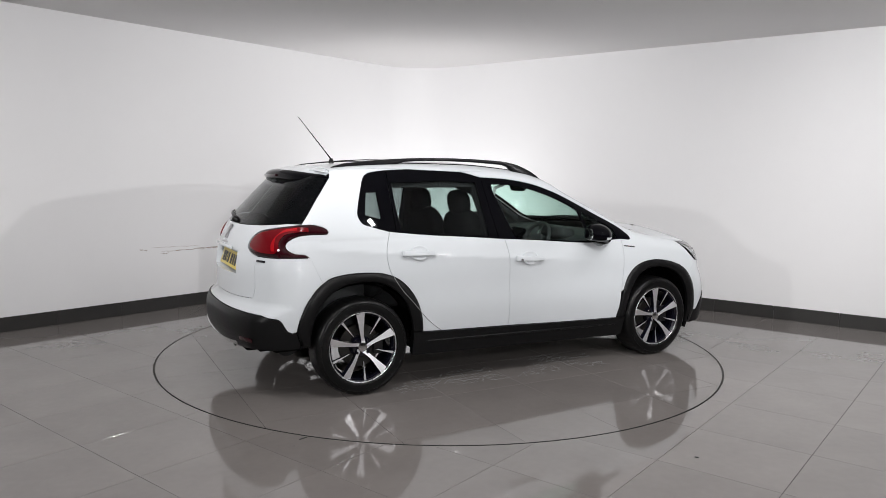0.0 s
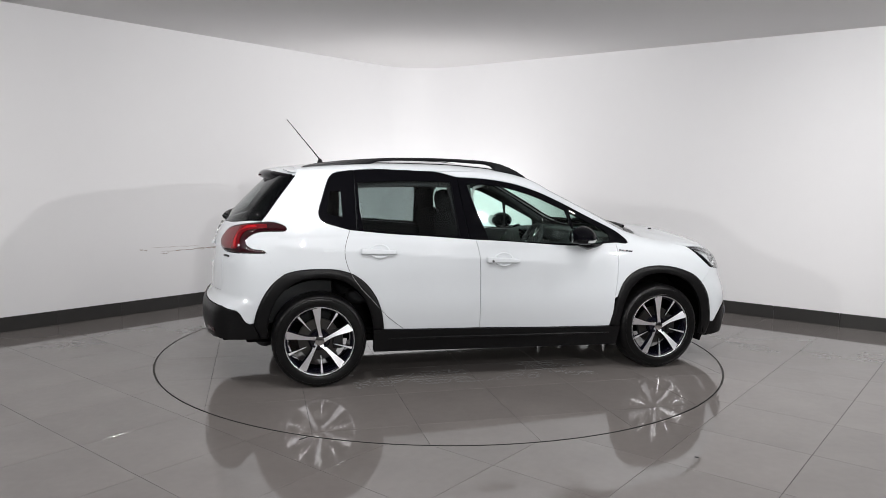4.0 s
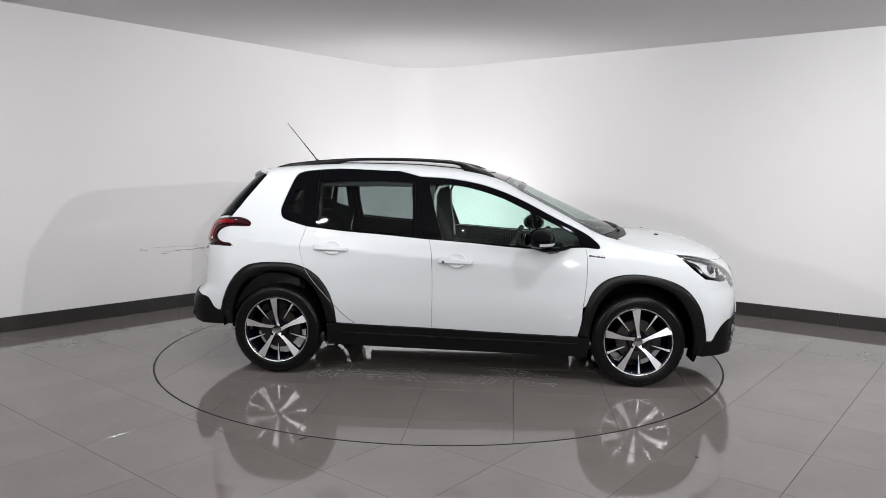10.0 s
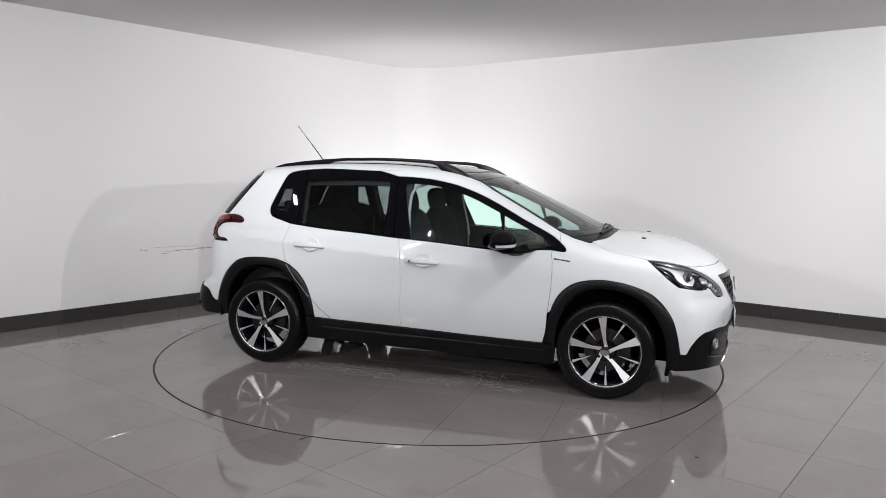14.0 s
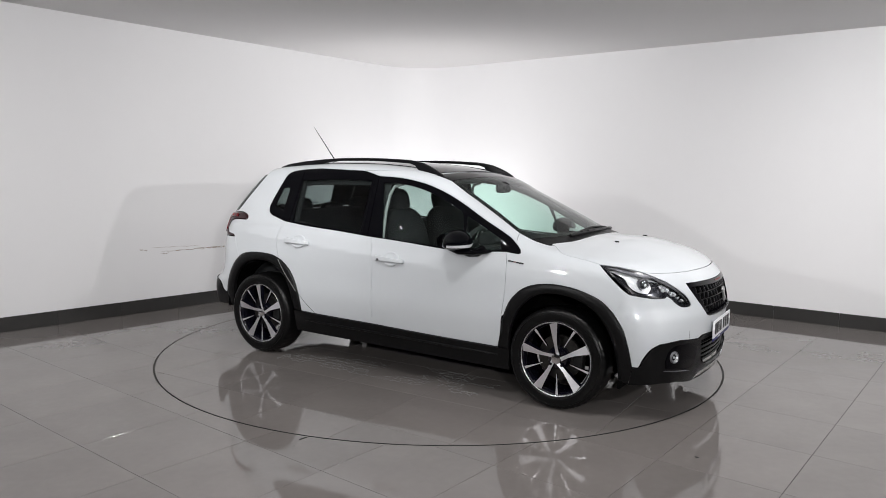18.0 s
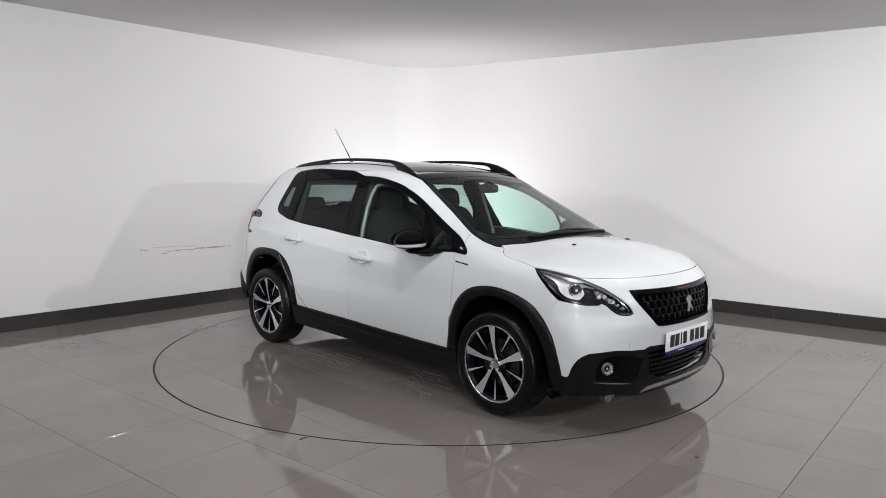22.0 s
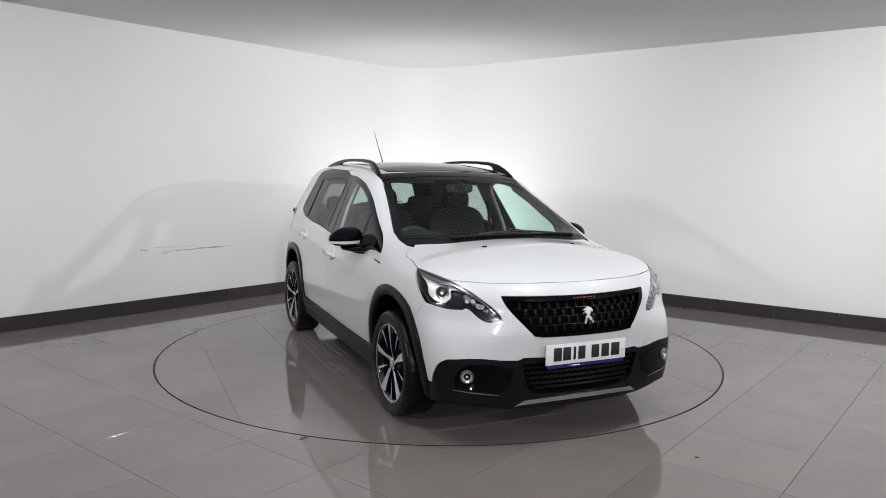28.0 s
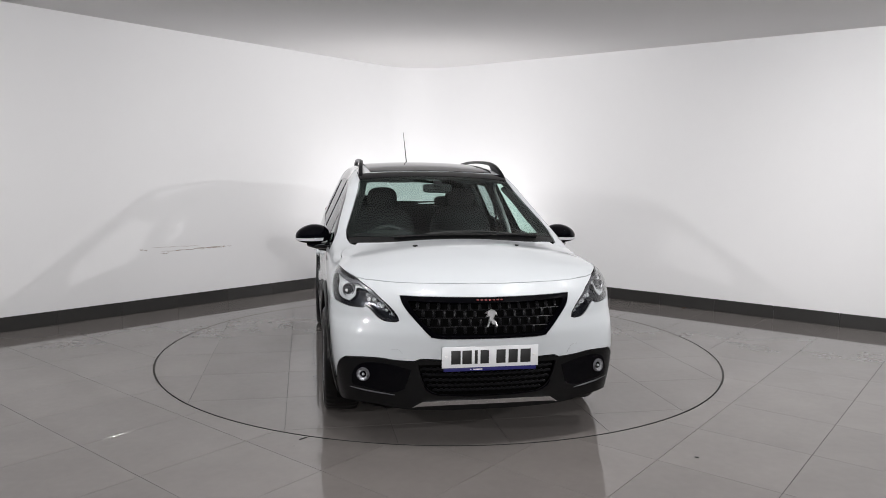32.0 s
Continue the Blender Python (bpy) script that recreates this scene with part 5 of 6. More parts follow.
single("skid_plate", "nose", [("n", [(0.0, 0.262), (-0.2, 0.260), (-0.350, 0.252)]), ("n", [(-0.350, 0.252), (-0.402, 0.218)]), ("n", [(-0.402, 0.218), (-0.365, 0.226), (-0.2, 0.235), (0.0, 0.238)])], (SATIN, SATIN, LINER), off=0.012, th=0.014, gap=0.0, h=0.03, label="satin aluminium skid plate")

fogs = pair("fog_light", "nose", [("n", [(-0.705, 0.330), (-0.632, 0.318), (-0.500, 0.298), (-0.440, 0.320)]), ("n", [(-0.440, 0.320), (-0.410, 0.420)]), ("n", [(-0.410, 0.424), (-0.52, 0.452), (-0.640, 0.456), (-0.690, 0.430), (-0.712, 0.370), (-0.705, 0.330)])], (GLOSS, GLOSS, LINER), off=0.0065, th=0.004, h=0.03, label="gloss black fog light surround")
FOG = frame_at("n", -0.653, 0.391, 0.004) @ Matrix.Diagonal((0.84, 0.84, 1, 1))
two_sides("chrome_ring", lambda: bm_lathe([(0.033, 0.000), (0.035, 0.012), (0.039, 0.014), (0.042, 0.010), (0.043, -0.004), (0.036, -0.01)], 36, FOG, closed=True), LAMPGREY, parents=fogs)
two_sides("fog_reflector", lambda: bm_lathe([(0.0, -0.006), (0.010, -0.004), (0.019, 0.000), (0.027, 0.006), (0.033, 0.012), (0.034, -0.010), (0.0, -0.012)], 11, FOG), FACET, "faceted fog reflector", smooth=False, parents=fogs)
two_sides("fog_bulb", lambda: bm_lathe([(0.0, 0.010), (0.006, 0.009), (0.009, 0.004), (0.009, -0.004), (0.0, -0.005)], 16, FOG), REFLECT, parents=fogs)
for ob in two_sides("fog_lens", lambda: bm_lathe([(0.0, 0.020), (0.018, 0.018), (0.030, 0.013), (0.034, 0.010), (0.034, 0.008), (0.0, 0.016)], 36, FOG), GLASS_CLEAR, parents=fogs):
    ob.visible_shadow = False
# a raised grey line gives the lower lip its highlight by colour
two_sides("lip_highlight", lambda: bm_tube([on_nose(y, z, 0.010) for y, z in ((-0.716, 0.318), (-0.640, 0.306), (-0.560, 0.296), (-0.490, 0.287))], [0.002, 0.005, 0.005, 0.002], 8, flat=0.7), LAMPGREY, parents=fogs)
pair("tow_eye_cover", "nose", [("n", [(-0.518, 0.533), (-0.480, 0.533)]), ("n", [(-0.480, 0.533), (-0.462, 0.520), (-0.440, 0.480)]), ("n", [(-0.440, 0.480), (-0.507, 0.481)]), ("n", [(-0.507, 0.481), (-0.518, 0.533)])], (PAINT, LINER, LINER), off=0.0012, th=0.004, h=0.02, label="white tow-eye cover")

# ---- sides: handles, mirrors, badges ----


def handle(x, z):
    """A pull handle: slim towards its front end, standing off the door over a scooped cup."""
    m = frame_at("s", x, z, 0.030)
    b = bm_box((0.246, 0.060, 0.026), Matrix(), 0.0122, 5)
    for v in b.verts:
        k = v.co.x / 0.120
        v.co.y *= 1.0 - 0.14 * k - 0.46 * k * k
        v.co.z -= 0.020 * k * k
        v.co.y += -0.006 * k
    bmesh.ops.transform(b, matrix=m, verts=b.verts)
    b = bm_box((0.040, 0.026, 0.030), m @ pose(-0.086, 0.003, -0.026), 0.008, 2, bm=b)
    return bm_box((0.026, 0.020, 0.030), m @ pose(0.090, -0.008, -0.028), 0.006, 2, bm=b)


def cup(x, z):
    m = frame_at("s", x, z, 0.0) @ Matrix.Diagonal((1.0, 0.72, 1, 1))
    return bm_lathe([(0.0, 0.0006), (0.022, 0.0008), (0.046, 0.0022), (0.056, 0.0060), (0.062, 0.0072), (0.070, 0.0035), (0.072, -0.004), (0.0, -0.004)], 44, m)


for doors, hx, hz in ((front_doors, 0.010, 0.843), (rear_doors, -0.872, 0.911)):
    two_sides("handle_cup", lambda hx=hx, hz=hz: cup(hx + 0.008, hz + 0.006), PAINT, "white scooped recess", parents=doors)
    two_sides("door_handle", lambda hx=hx, hz=hz: handle(hx, hz), PAINT, "white pull handle", parents=doors)
two_sides("door_lock", lambda: bm_cyl(0.009, 0.008, 0.004, frame_at("s", -0.072, 0.842, 0.0345), 16), SATIN, parents=front_doors)


def mirror_shape(lo, hi, grow=0.0):
    """The rounded mirror housing between two levels of its height."""
    b = bmesh.new()
    bmesh.ops.create_uvsphere(b, u_segments=40, v_segments=24, radius=1.0)
    for v in b.verts:
        x, y, z = v.co
        s = 1.0 - 0.18 * max(0.0, -y)
        wide = math.copysign(abs(y) ** 0.85, y)
        z = z if z > -0.45 else -0.45 + (z + 0.45) * 0.55
        front = x if x > 0 else x * 0.95
        v.co = Vector((0.585 + (0.098 + grow) * front * s, -0.900 + (0.117 + grow) * wide, 1.008 + (0.077 + grow) * z * s + 0.006 * y))
    drop = [v for v in b.verts if not lo <= (v.co.z - 1.008) / 0.077 <= hi]
    bmesh.ops.delete(b, geom=drop, context="VERTS")
    return b


mirrors = two_sides("door_mirror", lambda: mirror_shape(-2, 2), GLOSS, "gloss black door mirror")


def mirror_strip(z0, z1, a0, a1, lift):
    """A strip on the housing's front, between two heights and two turns."""
    b = bmesh.new()
    rows = []
    for i in range(17):
        a = radians(a0 + (a1 - a0) * i / 16)
        col = []
        for z in (z0, (z0 + z1) / 2, z1):
            c = math.sqrt(max(0.0, 1 - z * z))
            x, y = math.cos(a) * c, math.sin(a) * c
            s = 1.0 - 0.18 * max(0.0, -y)
            g = lift
            col.append(b.verts.new((0.585 + (0.098 + g) * x * s, -0.900 + (0.117 + g) * math.copysign(abs(y) ** 0.85, y), 1.008 + (0.077 + g) * z * s + 0.006 * y)))
        rows.append(col)
    for r, s2 in zip(rows, rows[1:]):
        for k in range(2):
            b.faces.new((r[k], r[k + 1], s2[k + 1], s2[k]))
    bmesh.ops.recalc_face_normals(b, faces=b.faces)
    bmesh.ops.solidify(b, geom=b.faces[:], thickness=0.004)
    return b


two_sides("indicator", lambda: mirror_strip(-0.42, -0.18, -95, 35, 0.0025), REFLECT, "silver indicator strip", parents=mirrors)
two_sides("mirror_glass", lambda: bm_lathe([(0.0, 0.002), (0.96, 0.002), (1.0, 0.0), (0.0, -0.002)], 40, pose(0.4985, -0.898, 1.012) @ pose(0, 0, 0, 0, 0, -14) @ pose(0, 0, 0, 0, -90, 0) @ Matrix.Diagonal((0.046, 0.078, 1, 1))), MIRRORGLASS, "mirror glass", parents=mirrors)
two_sides("mirror_foot", lambda: bm_tube([(0.610, -0.885, 0.948), (0.650, -0.845, 0.936), (0.690, -0.805, 0.938), (0.720, -0.770, 0.955)], [0.026, 0.034, 0.038, 0.040], 14, flat=0.8), GLOSS, parents=mirrors)
two_sides("mirror_base", lambda: bm_tube([(0.535, -0.905, 0.962), (0.600, -0.892, 0.946), (0.680, -0.850, 0.940), (0.750, -0.806, 0.946), (0.810, -0.772, 0.958)], [0.030, 0.052, 0.046, 0.036, 0.016], 16, flat=0.42), GLOSS, "gloss black mirror arm", parents=mirrors)
for i, (x, w) in enumerate(((0.930, 0.018), (0.950, 0.016), (0.967, 0.008), (0.985, 0.020), (1.006, 0.016), (1.022, 0.012))):
    two_sides("plain_bar", lambda x=x, w=w, i=i: bm_box((w, 0.010, 0.003), frame_at("s", x, 0.900 - 0.11 * (x - 0.930), 0.0015), 0.0008), REDMARK if i == 2 else HOUSE, "small dark side badge bar")

two_sides("shut_line", lambda: bm_tube([Vector(surface("s", [(x, z)])[0]) + Vector(normal_at(surface("s", [(x, z)]))[0]) * 0.0150 for x, z in ((-1.058, 0.765), (-1.026, 0.716), (-0.980, 0.655), (-0.926, 0.599), (-0.870, 0.535))], 0.0018, 6), TRIMGREY, "door shut line across the arch cladding")
two_sides("shut_line", lambda: bm_tube([Vector(surface("s", [(x, z)])[0]) + Vector(normal_at(surface("s", [(x, z)]))[0]) * 0.0004 for x, z in ((-0.852, 0.515), (-0.800, 0.460), (-0.745, 0.415), (-0.700, 0.382))], 0.0016, 6), SEAL, "door shut line above the sill")
two_sides("sill_step", lambda: bm_tube([Vector(surface("s", [(x, z)])[0]) + Vector(normal_at(surface("s", [(x, z)]))[0]) * 0.012 for x, z in ((-0.80, 0.318), (-0.40, 0.312), (0.10, 0.304), (0.50, 0.297), (0.86, 0.290))], [0.004, 0.008, 0.008, 0.008, 0.004], 8), PLASTIC, "raised edge along the sill")

# ---- roof: rails and aerial ----


def rail():
    top = [(-1.385, 1.462), (-1.350, 1.486), (-1.270, 1.506), (-1.100, 1.527), (-0.910, 1.543), (-0.720, 1.553), (-0.475, 1.556), (-0.270, 1.552), (-0.070, 1.543), (0.010, 1.533), (0.080, 1.518), (0.145, 1.494), (0.200, 1.468), (0.248, 1.440), (0.280, 1.414)]
    low = [(0.270, 1.385), (0.150, 1.410), (0.055, 1.440), (0.035, 1.470), (0.005, 1.500), (-0.040, 1.514), (-0.270, 1.528), (-0.475, 1.533), (-0.720, 1.531), (-0.840, 1.522), (-0.880, 1.508), (-0.93, 1.494), (-1.10, 1.478), (-1.34, 1.450)]
    b = bmesh.new()
    n, m = len(top), len(low)
    outl = top + low
    rows = []
    for yy in (-0.015, 0.015):
        rows.append([b.verts.new((x, yy + float(np.interp(x, [-1.385, -0.7, 0.0, 0.28], [-0.475, -0.503, -0.520, -0.548])), z)) for x, z in outl])
    k = len(outl)
    b.faces.new(rows[0])
    b.faces.new(rows[1][::-1])
    for i in range(k):
        b.faces.new((rows[0][i], rows[1][i], rows[1][(i + 1) % k], rows[0][(i + 1) % k]))
    bmesh.ops.recalc_face_normals(b, faces=b.faces)
    bmesh.ops.bevel(b, geom=b.edges[:], offset=0.006, segments=2, profile=0.5, affect="EDGES", clamp_overlap=True)
    bmesh.ops.triangulate(b, faces=[f for f in b.faces if len(f.verts) > 4])
    return b


two_sides("roof_rail", rail, SATINBLACK, "black roof rail")
aerial = body_part("aerial", bm_lathe([(0.0, 0.022), (0.010, 0.020), (0.016, 0.008), (0.022, -0.012), (0.0, -0.012)], 24, pose(-1.194, 0, 1.525)), PLASTIC, "black roof aerial")
part("aerial_rod", bm_tube([(-1.196, 0, 1.54), (-1.23, 0, 1.583), (-1.439, 0, 1.835)], [0.0055, 0.0045, 0.0022], 8), PLASTIC, aerial)

# ---- tail: spoiler, wiper, plate ----


def spoiler_rows(outl, wide, n=24):
    rows = []
    for i in range(n + 1):
        s = -1 + 2 * i / n
        y = wide * s
        back = 0.13 * s * s + 0.05 * s ** 6
        drop = 0.035 * s * s
        rows.append([((x if x > -1.5 else -1.5 + (x + 1.5) * 0.66) + (back if x < -1.55 else back * 0.25), y, z - drop) for x, z in outl])
    return rows


def loft(rows, closed=True):
    b = bmesh.new()
    vs = [[b.verts.new(p) for p in r] for r in rows]
    for r, s in zip(vs, vs[1:]):
        n = len(r)
        for k in range(n if closed else n - 1):
            b.faces.new((r[k], r[(k + 1) % n], s[(k + 1) % n], s[k]))
    b.faces.new(vs[0])
    b.faces.new(vs[-1][::-1])
    bmesh.ops.recalc_face_normals(b, faces=b.faces)
    return b


spoiler = body_part("roof_spoiler", loft(spoiler_rows([(-1.40, 1.492), (-1.50, 1.484), (-1.60, 1.471), (-1.664, 1.462), (-1.664, 1.450), (-1.60, 1.455), (-1.40, 1.472)], 0.520)), PAINT, "white roof spoiler with black trailing edge")
part("spoiler_underside", loft(spoiler_rows([(-1.42, 1.470), (-1.60, 1.4535), (-1.663, 1.449), (-1.6635, 1.4622), (-1.685, 1.457), (-1.704, 1.450), (-1.722, 1.438), (-1.728, 1.422), (-1.716, 1.404), (-1.650, 1.386), (-1.560, 1.380), (-1.44, 1.395)], 0.548)), GLOSS, spoiler, "gloss black trailing edge and underside")
part("high_brake_light", bm_box((0.012, 0.30, 0.014), pose(-1.646, 0, 1.420), 0.003), RED_DARK, spoiler)


def on_tail(y, z, lift):
    q = surface("r", [(y, z)])
    return Vector(q[0]) + Vector(normal_at(q)[0]) * lift


wiper_r = body_part("rear_wiper", bm_tube([on_tail(0.0, 1.112, 0.014), on_tail(0.05, 1.118, 0.020), on_tail(0.20, 1.128, 0.018), on_tail(0.36, 1.138, 0.014)], [0.013, 0.011, 0.008, 0.006], 8), PLASTIC, "black rear wiper")
part("wiper_blade", bm_tube([on_tail(0.02 + 0.06 * i, 1.118 + 0.004 * i, 0.008) for i in range(8)], 0.006, 6), RUBBER, wiper_r)
part("wiper_cap", bm_lathe([(0.0, 0.032), (0.014, 0.030), (0.020, 0.018), (0.022, 0.0), (0.0, 0.0)], 20, frame_at("r", 0.0, 1.104, 0.0)), PLASTIC, wiper_r)
tailgate = bpy.data.objects["tailgate"]
single("plate_recess", "tail", [("r", [(0.0, 0.940), (-0.330, 0.940)]), ("r", [(-0.330, 0.940), (-0.350, 0.760)]), ("r", [(-0.350, 0.760), (0.0, 0.760)])], WHITE, tailgate, "white wall of the plate recess", holes=[PLATE_RECESS], off=-0.004, th=0.075, gap=0.0, h=0.03)
single("recess_back", "tail", [("r", [(0.0, 0.935), (-0.325, 0.935)]), ("r", [(-0.325, 0.935), (-0.345, 0.765)]), ("r", [(-0.345, 0.765), (0.0, 0.765)])], WHITE, tailgate, "white back of the plate recess", off=-0.070, th=0.006, gap=0.0, h=0.04)
b = emblem(0.95)
bmesh.ops.transform(b, matrix=frame_at("r", 0.0, 1.030, 0.006), verts=b.verts)
part("rear_emblem", b, EMBLEM, tailgate, "plain chrome emblem", smooth=False)
part("plain_bar", bm_box((0.13, 0.014, 0.003), frame_at("r", 0.0, 0.960, 0.002), 0.001), SATIN, tailgate)
part("plain_bar", bm_box((0.080, 0.014, 0.003), frame_at("r", -0.600, 0.880, 0.003), 0.001), HOUSE, tailgate)
part("plate_lamp_bar", bm_box((0.46, 0.022, 0.016), frame_at("r", 0.0, 0.935, 0.002), 0.006), PAINT, tailgate, "white lip over the number plate")
plate("rear_number_plate", frame_at("r", 0.0, 0.850, -0.055) @ pose(0, 0, 0, -8, 0, 0), PLATE_Y, "yellow rear number plate with plain black bars", False)
single("rear_diffuser", "tail", [("r", [(0.0, 0.352), (-0.3, 0.356), (-0.52, 0.368)]), ("r", [(-0.52, 0.368), (-0.50, 0.345)]), ("r", [(-0.50, 0.345), (-0.25, 0.332), (0.0, 0.328)])], (SATIN, SATIN, LINER), off=0.012, th=0.008, gap=0, h=0.03, label="satin trim along the rear bumper")
two_sides("rear_reflector", lambda: bm_box((0.14, 0.026, 0.006), frame_at("r", -0.62, 0.395, 0.007), 0.003), RED_DARK, "dark red reflector")

# ---- front wipers, washer jets ----


def on_top(x, y, lift):
    q = surface("t", [(x, y)])
    return Vector(q[0]) + Vector(normal_at(q)[0]) * lift


for pts, lab in (([(1.165, -0.40), (1.190, -0.20), (1.200, 0.05), (1.190, 0.20)], "w"), ([(1.115, 0.54), (1.140, 0.42), (1.185, 0.10), (1.180, -0.12)], "w")):
    w = body_part("windscreen_wiper", bm_tube([on_top(x, y, 0.010) for x, y in pts], [0.011, 0.009, 0.007, 0.005], 8), PLASTIC, "black windscreen wiper")
    part("wiper_blade", bm_tube([on_top(pts[1][0] - 0.02 + (pts[3][0] - pts[1][0]) * i / 8, pts[1][1] + (pts[3][1] - pts[1][1]) * i / 8 * 1.15, 0.006) for i in range(9)], 0.006, 6), RUBBER, w)
for wy in (-0.312, 0.312):
    body_part("washer_jet", bm_box((0.028, 0.022, 0.010), frame_at("t", 1.455, wy, 0.002), 0.004), PLASTIC, "small black washer jet")

# ---- the cabin ----


def cushion(size, m, bevel=0.05, bm=None, bulge=0.0, power=4.5):
    """An upholstered block with full, rounded edges."""
    b = bmesh.new()
    bmesh.ops.create_cube(b, size=2.0)
    bmesh.ops.subdivide_edges(b, edges=b.edges[:], cuts=7, use_grid_fill=True)
    for v in b.verts:
        k = (abs(v.co.x) ** power + abs(v.co.y) ** power + abs(v.co.z) ** power) ** (-1 / power)
        q = v.co * k
        v.co = Vector((q.x * size[0] / 2, q.y * size[1] / 2, q.z * size[2] / 2 + (bulge * q.y * q.y if q.z > 0 else 0)))
    bmesh.ops.transform(b, matrix=m, verts=b.verts)
    return merge(bm, b)


for sy in (-0.325, 0.325):
    s = on_car(under("front_seat", None, car, "black cloth front seat with headrest"))
    part("seat_cushion", cushion((0.54, 0.50, 0.17), pose(0.03, sy, 0.600, 0, -8, 0), 0.06, bulge=0.03), CLOTH, s)
    part("backrest", cushion((0.17, 0.52, 0.64), pose(-0.20, sy, 0.865, 0, -16, 0), power=3.4), CLOTH, s)
    part("headrest", cushion((0.12, 0.245, 0.195), pose(-0.295, sy, 1.228, 0, -10, 0), power=2.8), CLOTH, s)
    for k in (-0.05, 0.05):
        part("headrest_post", bm_tube([(-0.265, sy + k, 1.10), (-0.288, sy + k, 1.19)], 0.006, 8), CHROME, s)
bench = on_car(under("rear_bench", None, car, "black cloth rear bench with three headrests"))
part("bench_cushion", cushion((0.50, 1.26, 0.17), pose(-0.83, 0, 0.600, 0, -8, 0), 0.06), CLOTH, bench)
part("bench_back", cushion((0.16, 1.26, 0.60), pose(-1.13, 0, 0.845, 0, -18, 0), 0.06), CLOTH, bench)
for sy, hh in ((-0.40, 0.14), (0.40, 0.14), (0.0, 0.09)):
    part("headrest", cushion((0.09, 0.24, hh), pose(-1.235, sy, 1.135 + hh / 2 - 0.05, 0, -12, 0), 0.04), CLOTH, bench)
body_part("parcel_shelf", bm_box((0.52, 1.10, 0.02), pose(-1.50, 0, 1.015), 0.006), TRIMSOFT, "black parcel shelf")
body_part("cabin_floor", bm_box((2.9, 1.34, 0.05), pose(-0.45, 0, 0.34), 0.01), LINER)
body_part("boot_trim", bm_box((0.60, 1.20, 0.40), pose(-1.46, 0, 0.60), 0.03), TRIMSOFT, "dark boot lining")


def dash():
    outl = [(0.46, 0.72), (0.50, 0.86), (0.56, 0.945), (0.68, 0.975), (0.86, 0.985), (1.00, 0.990), (1.10, 0.985), (1.02, 0.72)]
    b = bm_prism(outl, -0.66, 0.66, bevel=0.02)
    return b


dashboard = body_part("dashboard", dash(), TRIMSOFT, "soft black dashboard")
part("instrument_hood", cushion((0.17, 0.34, 0.10), pose(0.60, -0.36, 0.985, 0, 10, 0), 0.04), TRIMSOFT, dashboard)
part("centre_screen", cushion((0.02, 0.22, 0.14), pose(0.485, 0.0, 0.935, 0, -15, 0), 0.008), GLOSS, dashboard, "gloss black touchscreen")
for vy in (-0.60, -0.12, 0.12, 0.60):
    part("air_vent", bm_lathe([(0.022, 0.0), (0.038, 0.012), (0.042, 0.008), (0.042, -0.02), (0.022, -0.02)], 24, pose(0.525, vy, 0.875) @ pose(0, 0, 0, 0, -70, 0), closed=True), SATIN, dashboard)
part("centre_console", cushion((0.70, 0.24, 0.28), pose(0.22, 0, 0.55, 0, 0, 0), 0.04), TRIMSOFT, dashboard)
WHEEL_POSE = pose(0.395, -0.36, 0.915) @ pose(0, 0, 0, 0, -64, 0)
steering = body_part("steering_wheel", bm_lathe([(0.158 + 0.016 * math.cos(a), 0.018 * math.sin(a)) for a in (math.tau * k / 10 for k in range(10))], 48, WHEEL_POSE, closed=True), TRIMSOFT, "small black leather steering wheel")
part("wheel_boss", cushion((0.12, 0.14, 0.05), WHEEL_POSE @ pose(0, 0, -0.012), 0.02), TRIMSOFT, steering)
for a in (0, 180, 270):
    part("wheel_spoke", bm_box((0.11, 0.030, 0.014), WHEEL_POSE @ pose(0, 0, 0, 0, 0, a + 90) @ pose(0.105, 0, -0.006), 0.005), SATIN, steering)
part("steering_column", bm_tube([(0.42, -0.36, 0.935), (0.62, -0.36, 0.86)], 0.045, 16), TRIMSOFT, steering)
rear_view = body_part("rear_view_mirror", cushion((0.030, 0.215, 0.066), pose(0.455, 0.0, 1.338, 0, -10, 0), 0.014), CLOTH, "black rear-view mirror")
part("mirror_stem", cushion((0.06, 0.06, 0.05), pose(0.465, 0.0, 1.360, 0, 25, 0), 0.02), CLOTH, rear_view)
two_sides("pillar_trim", lambda: loft([[(x - w, y, z), (x + w, y - 0.004, z), (x + w, y + 0.034, z), (x - w, y + 0.034, z)] for x, y, z, w in ((-0.250, -0.560, 1.405, 0.085), (-0.250, -0.595, 1.32, 0.085), (-0.230, -0.675, 1.15, 0.075), (-0.205, -0.735, 0.98, 0.07), (-0.200, -0.745, 0.60, 0.07))]), TRIMSOFT, "dark centre pillar trim")
two_sides("pillar_edge", lambda: bm_tube([(-0.130, -0.745, 0.90), (-0.140, -0.715, 1.02), (-0.158, -0.660, 1.17), (-0.160, -0.605, 1.29), (-0.135, -0.583, 1.345), (-0.060, -0.575, 1.368)], 0.012, 8), TRIMGREY, "light grey pillar edge")
two_sides("screen_pillar_trim", lambda: bm_tube([Vector((x, y, z)) for x, y, z in ((0.33, -0.530, 1.335), (0.50, -0.572, 1.255), (0.69, -0.622, 1.140), (0.89, -0.680, 1.030))], [0.018, 0.022, 0.024, 0.028], 10), TRIMSOFT, "dark windscreen pillar trim")
two_sides("rear_pillar_trim", lambda: bm_tube([(-1.03, -0.560, 1.40), (-1.01, -0.650, 1.20), (-1.00, -0.715, 1.03)], 0.03, 8), TRIMSOFT)
